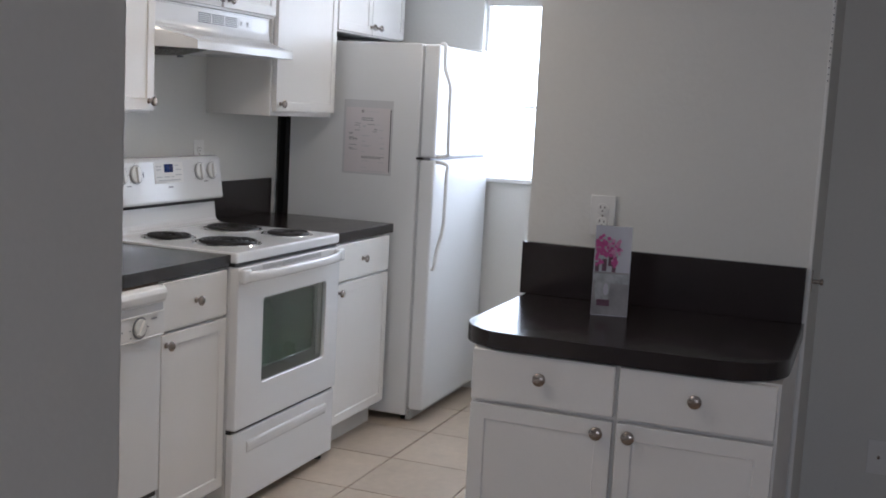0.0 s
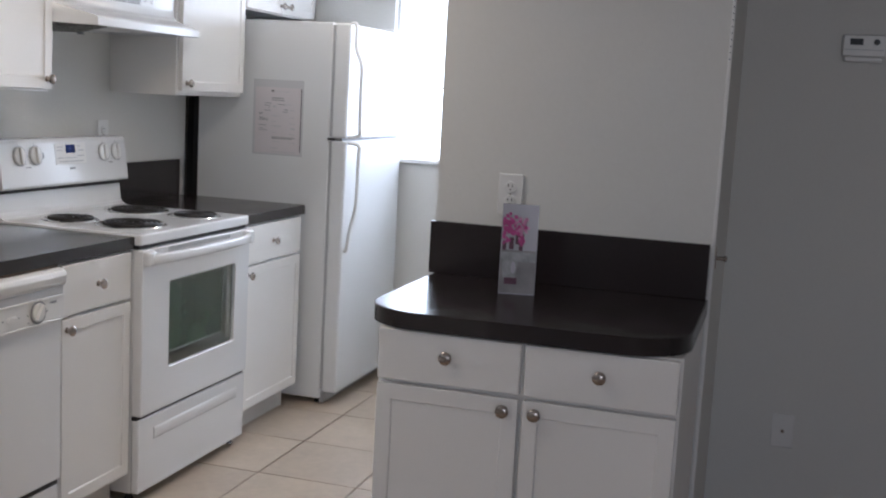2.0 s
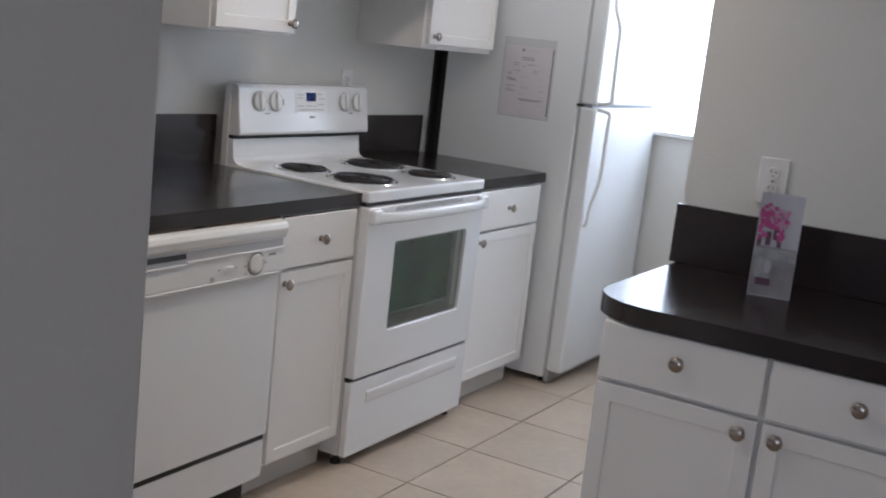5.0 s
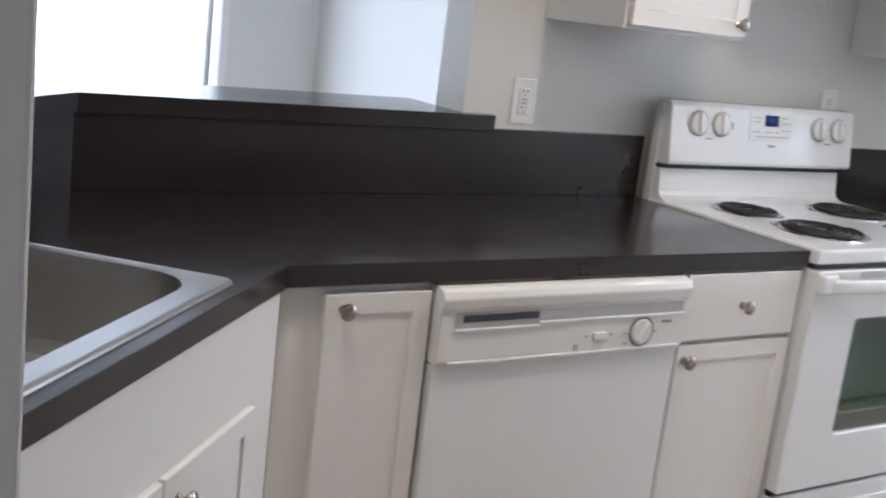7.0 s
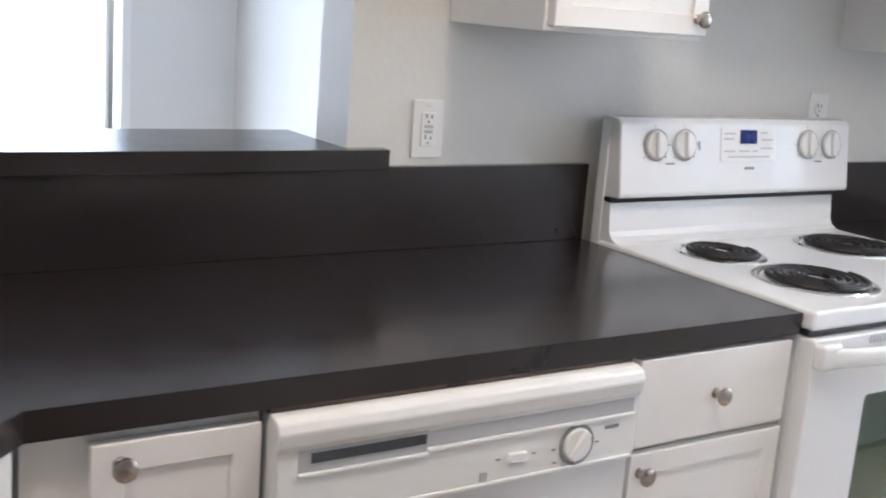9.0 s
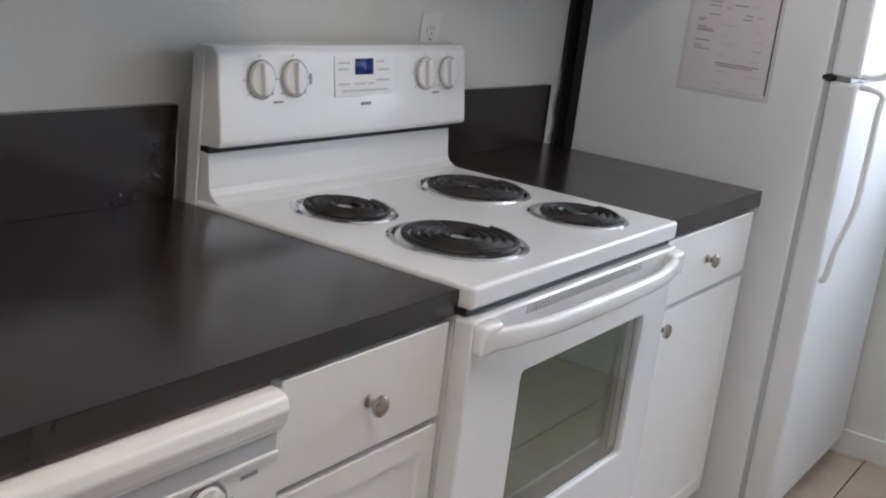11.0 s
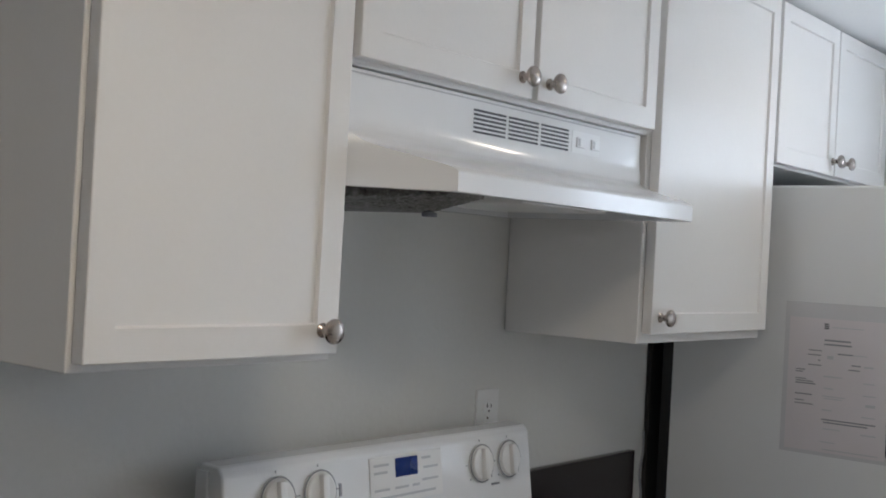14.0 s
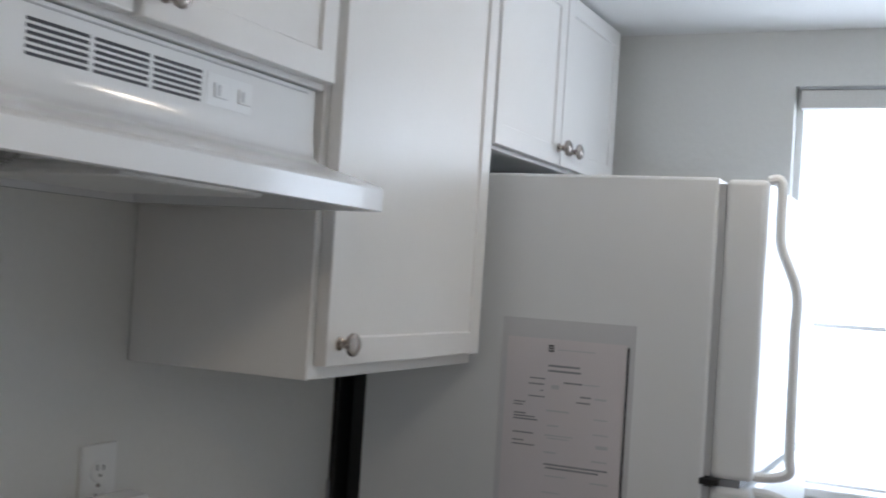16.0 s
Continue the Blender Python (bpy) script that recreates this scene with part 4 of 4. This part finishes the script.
sp = [(0, 0, 0.08), (0.15 * tip.x, 0.15 * tip.y, 0.19), (0.45 * tip.x, 0.45 * tip.y, 0.245), (0.85 * tip.x, 0.85 * tip.y, 0.235), (tip.x, tip.y, 0.205), (tip.x, tip.y, 0.180)]
part("spout", tube(smooth_path(sp, 6), 0.011, 12), FAUCET, ft)
part("aerator", lathe([(0, 0.172), (0.012, 0.172), (0.013, 0.19), (0, 0.19)], pose(tip.x, tip.y, 0), 16), FAUCET, ft)
part("lever", tube(smooth_path([(0, 0, 0.095), (-0.012, 0.012, 0.115), (-0.05, 0.05, 0.135)], 5), 0.007, 10), FAUCET, ft)

# ---- plates, thermostat, paper, brochure ----
def outlet(m, label, kind="duplex"):
    """A cover plate on a wall; local -y stands out of the wall."""
    o = thing("wall_outlet", m, label, "outlet", "wall plates")
    part("plate", box(bmesh.new(), -0.036, 0.036, -0.006, 0, -0.058, 0.058, 0.0025), PLASTIC, o)
    if kind == "coax":
        part("jack", lathe([(0, 0), (0.0055, 0), (0.0055, 0.008), (0.004, 0.012), (0, 0.012)], pose(0, -0.006, 0, 90), 12), NICKEL, o, "small metal coaxial jack")
        return o
    if kind == "block":
        part("face", box(bmesh.new(), -0.017, 0.017, -0.0085, -0.005, -0.034, 0.034, 0.0015), PLASTIC, o)
        for z in (-0.004, 0.006):
            part("button", box(bmesh.new(), -0.010, 0.010, -0.0100, -0.008, z - 0.0035, z + 0.0035, 0.001), GREY_PLASTIC, o)
        zs = (-0.021, 0.021)
    else:
        zs = (-0.020, 0.020)
        for z in zs:
            part("face", lathe([(0, 0), (0.0165, 0), (0.0165, 0.002), (0.0155, 0.003), (0, 0.003)], pose(0, -0.006, z, 90), 20), PLASTIC, o)
    for z in zs:
        d = -0.0087 if kind == "block" else -0.0092
        for x, s in ((-0.0062, 0.0045), (0.0062, 0.0036)):
            part("slot", boxes((x - 0.0012, x + 0.0012, d, d + 0.002, z + 0.001, z + 0.001 + 2 * s)), BLACK, o)
        part("slot", lathe([(0, 0), (0.0022, 0), (0.0022, 0.001), (0, 0.001)], pose(0, d + 0.0008, z - 0.006, 90), 8), BLACK, o)
    part("screw", lathe([(0, 0), (0.003, 0), (0.0025, 0.0015), (0, 0.0018)], pose(0, -0.006, 0.047 if kind == "block" else 0.0, 90), 10), NICKEL, o)
    return o


outlet(pose(-0.420, 0, 1.155), "white outlet with test buttons above the backsplash", "block")
outlet(pose(0.752, 0, 1.195), "white duplex outlet half hidden behind the stove")
outlet(pose(-0.084, -1.908, 1.158, 0, 0, -90), "white duplex outlet on the stub wall")
outlet(pose(0.70, -2.716, 0.362, 0, 0, -90), "white coaxial wall plate near the baseboard", "coax")

th = thing("thermostat", pose(0.70, -2.85, 1.645, 0, 0, -90), "white wall thermostat with a small dark display", "thermostat")
part("case", box(bmesh.new(), -0.066, 0.066, -0.026, 0, -0.026, 0.043, 0.006, 3), PLASTIC, th)
part("cover", box(bmesh.new(), -0.058, 0.058, -0.030, -0.004, -0.043, -0.0265, 0.005, 3), PLASTIC, th, "curved lower cover")
part("display", boxes((-0.045, -0.005, -0.0270, -0.0255, 0.010, 0.030)), SLOT, th, "small dark display")
part("button", lathe([(0, 0), (0.009, 0), (0.009, 0.003), (0.006, 0.004), (0, 0.004)], pose(0.036, -0.026, 0.020, 90), 16), SLOT, th, "round dark button")
part("cover_line", boxes((-0.060, 0.060, -0.0265, -0.0255, -0.006, -0.004)), GREY_PLASTIC, th)

hg = thing("door_catch", pose(0.052, -2.4785, 1.012), "small metal catch on the closet side", "catch")
part("plate", box(bmesh.new(), -0.012, 0.012, -0.004, 0, -0.03, 0.03, 0.001), NICKEL, hg)
part("pin", lathe([(0, 0), (0.006, 0), (0.006, 0.020), (0.009, 0.022), (0.009, 0.028), (0, 0.03)], pose(0, -0.004, 0, 90), 12), NICKEL, hg)
# form in a clear sleeve on the refrigerator's side
pf = thing("form_sheet", pose(1.397, -0.468, 1.278, 0, 0, -90), "printed form in a clear sleeve taped to the refrigerator", "paper")
part("sleeve", boxes((-0.122, 0.122, -0.0015, -0.0003, -0.158, 0.176)), SLEEVE, pf)
part("sheet", boxes((-0.111, 0.108, -0.0024, -0.0016, -0.150, 0.142)), PAPER, pf)
part("binding", boxes((0.1095, 0.1130, -0.0034, -0.0016, -0.140, 0.138)), INK, pf, "dark sleeve edge")
for k in range(3):
    part("mark", boxes((-0.033, -0.023, -0.0029, -0.0025, 0.1195 + 0.0045 * k, 0.1225 + 0.0045 * k)), INK, pf)
DARK_LINES = ((-0.032, 0.026, 0.095, 15), (-0.032, 0.028, 0.086, 15), (-0.065, -0.036, 0.071, 10), (-0.067, -0.038, 0.061, 10), (-0.044, -0.039, 0.050, 10), (-0.066, -0.036, 0.039, 10), (-0.002, 0.032, 0.067, 12), (0.030, 0.049, 0.045, 12), (0.023, 0.048, 0.035, 11),
              (-0.093, -0.071, 0.027, 10), (-0.093, -0.076, 0.022, 10), (-0.092, -0.069, 0.007, 11), (-0.092, -0.052, 0.002, 11), (-0.092, -0.047, -0.003, 12), (-0.092, -0.053, -0.027, 11), (-0.092, -0.071, -0.041, 10), (-0.092, -0.050, -0.048, 10), (-0.030, 0.086, -0.078, 13), (-0.026, 0.070, -0.084, 13))
FAINT_LINES = ((-0.016, 0.052, 0.124, 8), (0.034, 0.062, 0.067, 9), (0.056, 0.077, 0.044, 14), (-0.031, 0.011, 0.016, 12), (0.056, 0.080, 0.009, 10), (-0.028, -0.007, -0.010, 12), (0.056, 0.084, -0.017, 10), (-0.031, 0.020, -0.027, 9), (-0.026, 0.012, -0.032, 9),
               (0.063, 0.084, -0.038, 26), (-0.031, -0.009, -0.057, 12), (0.056, 0.084, -0.063, 12), (-0.026, 0.012, -0.098, 9), (0.056, 0.088, -0.101, 12), (-0.031, 0.002, -0.127, 9), (-0.026, 0.094, -0.143, 10), (-0.024, -0.010, 0.058, 30))
for rows, ink in ((DARK_LINES, PRINT), (FAINT_LINES, PALE_PRINT)):
    for x0, x1, z, h in rows:
        part("print_line", boxes((x0, x1, -0.0028, -0.0025, z - h * 0.00012, z + h * 0.00012)), ink, pf)

# folded brochure with a vase of pink flowers
bc = thing("brochure", pose(-0.295, -1.990, ITOP + 0.0003, 0, 0, -78), "folded glossy brochure standing up, pink flowers in a vase", "brochure")
CH, CW = 0.238, 0.0480
for a, nm in ((1, "front_panel"), (-1, "back_panel")):
    bm = box(bmesh.new(), -CW, CW, -0.0004, 0.0004, 0, CH)
    for v in bm.verts:
        v.co.y += -a * 0.018 * (1 - v.co.z / CH)
    pnl = part(nm, bm, CARD, bc)
    if a == 1:
        face = pnl


def on_card(bm):
    for v in bm.verts:
        v.co.y += -0.018 * (1 - v.co.z / CH)
    return bm


part("lower_picture", on_card(boxes((-CW + 0.001, CW - 0.001, -0.0008, -0.0005, 0.002, 0.112))), CARD_LOW, face)
def blob(cx, cz, rx, rz, y, n=20):
    bm = bmesh.new()
    bm.faces.new([bm.verts.new((cx + rx * math.cos(2 * math.pi * k / n), y, cz + rz * math.sin(2 * math.pi * k / n))) for k in range(n)])
    return on_card(bm)


part("table_top", on_card(boxes((-CW + 0.001, CW - 0.001, -0.00095, -0.00085, 0.086, 0.112))), VASE, face)
part("vase", on_card(prism([(-0.044, 0.086), (-0.038, 0.042), (-0.006, 0.040), (0.000, 0.088)], "y", -0.0011, -0.00105)), VASE, face)
part("vase_glint", blob(-0.012, 0.070, 0.007, 0.016, -0.0012), CARD, face)
part("vase_foot", on_card(boxes((-0.034, -0.001, -0.0013, -0.00115, 0.026, 0.043))), STEM, face)
part("horizon_line", on_card(boxes((-CW + 0.002, CW - 0.002, -0.0011, -0.0010, 0.111, 0.116))), CARD_LOW, face)
part("stems", on_card(boxes((-0.044, -0.034, -0.0012, -0.0009, 0.116, 0.140), (-0.026, -0.014, -0.0012, -0.0009, 0.118, 0.150), (-0.010, 0.012, -0.0012, -0.0009, 0.132, 0.160), (0.000, 0.010, -0.0012, -0.0009, 0.116, 0.134))), STEM, face)
random.seed(3)
for mat, n, cx, cz, sx, sz, nm in ((PINK, 60, -0.026, 0.176, 0.034, 0.036, "petals"), (PALE_PINK, 30, 0.000, 0.180, 0.024, 0.028, "pale_petals"), (PINK, 10, 0.008, 0.146, 0.010, 0.010, "low_petals")):
    bm = bmesh.new()
    for i in range(n):
        x, z = random.gauss(cx, sx / 2), random.gauss(cz, sz / 2)
        x, z = max(-CW + 0.007, min(CW - 0.007, x)), max(0.122, min(0.212, z))
        r = random.uniform(0.004, 0.007)
        a0 = random.uniform(0, 6.28)
        vs = [bm.verts.new((x + r * (0.7 + 0.3 * (k % 2)) * math.cos(a0 + k * 0.785), -0.0013 - 0.00003 * i, z + r * (0.7 + 0.3 * (k % 2)) * math.sin(a0 + k * 0.785))) for k in range(8)]
        bm.faces.new(vs)
    part(nm, on_card(bm), mat, face)

# two flush ceiling lamps of the kitchen
cl = thing("ceiling_light", pose(*LAMPS[0], KC), "round flush ceiling lamp with a glowing dome", "ceiling light", "kitchen ceiling lights")
part("pan", lathe([(0, 0), (0.125, 0), (0.125, -0.02), (0.118, -0.026), (0, -0.026)], None, 32), TRIM, cl)
part("dome", lathe([(0.112, -0.0265), (0.108, -0.033), (0.092, -0.041), (0.062, -0.047), (0.03, -0.050), (0, -0.051)], None, 32), DOME, cl, "glowing frosted dome")
for x, y in LAMPS[1:]:
    copy_thing(cl, pose(x, y, KC))
sl = thing("ceiling_light", pose(1.25, -0.88, KC), "small round ceiling lamp near the refrigerator", "ceiling light", "kitchen ceiling lights")
part("pan", lathe([(0, 0), (0.075, 0), (0.075, -0.012), (0.070, -0.016), (0, -0.016)], None, 28), TRIM, sl)
part("dome", lathe([(0.066, -0.0165), (0.063, -0.022), (0.05, -0.030), (0.028, -0.035), (0, -0.037)], None, 28), DOME_SMALL, sl, "glowing frosted dome")

# ---- floor tiles, last ----
PX, PY = 0.4140, 0.3920
tile_bm = box(bmesh.new(), -PX / 2 + 0.0026, PX / 2 - 0.0026, -PY / 2 + 0.0026, PY / 2 - 0.0026, -0.012, 0.0, 0.0012, 1)
tile_me = mesh_of("tile", tile_bm, TILE)
tf = thing("floor_tiles", pose(0, 0, 0), "beige square ceramic floor tiles with thin grout lines", "floor")
tf["kind"] = "structure"
X0, Y0 = -0.351 + PX / 2, -0.874 + PY / 2
for i in range(-5, 7):
    for j in range(-4, 3):
        x, y = X0 + i * PX, Y0 + j * PY
        if x > 2.4 or y > 0.25 or (y < -1.75 and x > -0.1) or y < -2.45 or x < -2.05:
            continue
        tl = new("tile", tile_me)
        tl.parent = tf
        tl.location = (x, y, random.uniform(-0.0004, 0.0004))
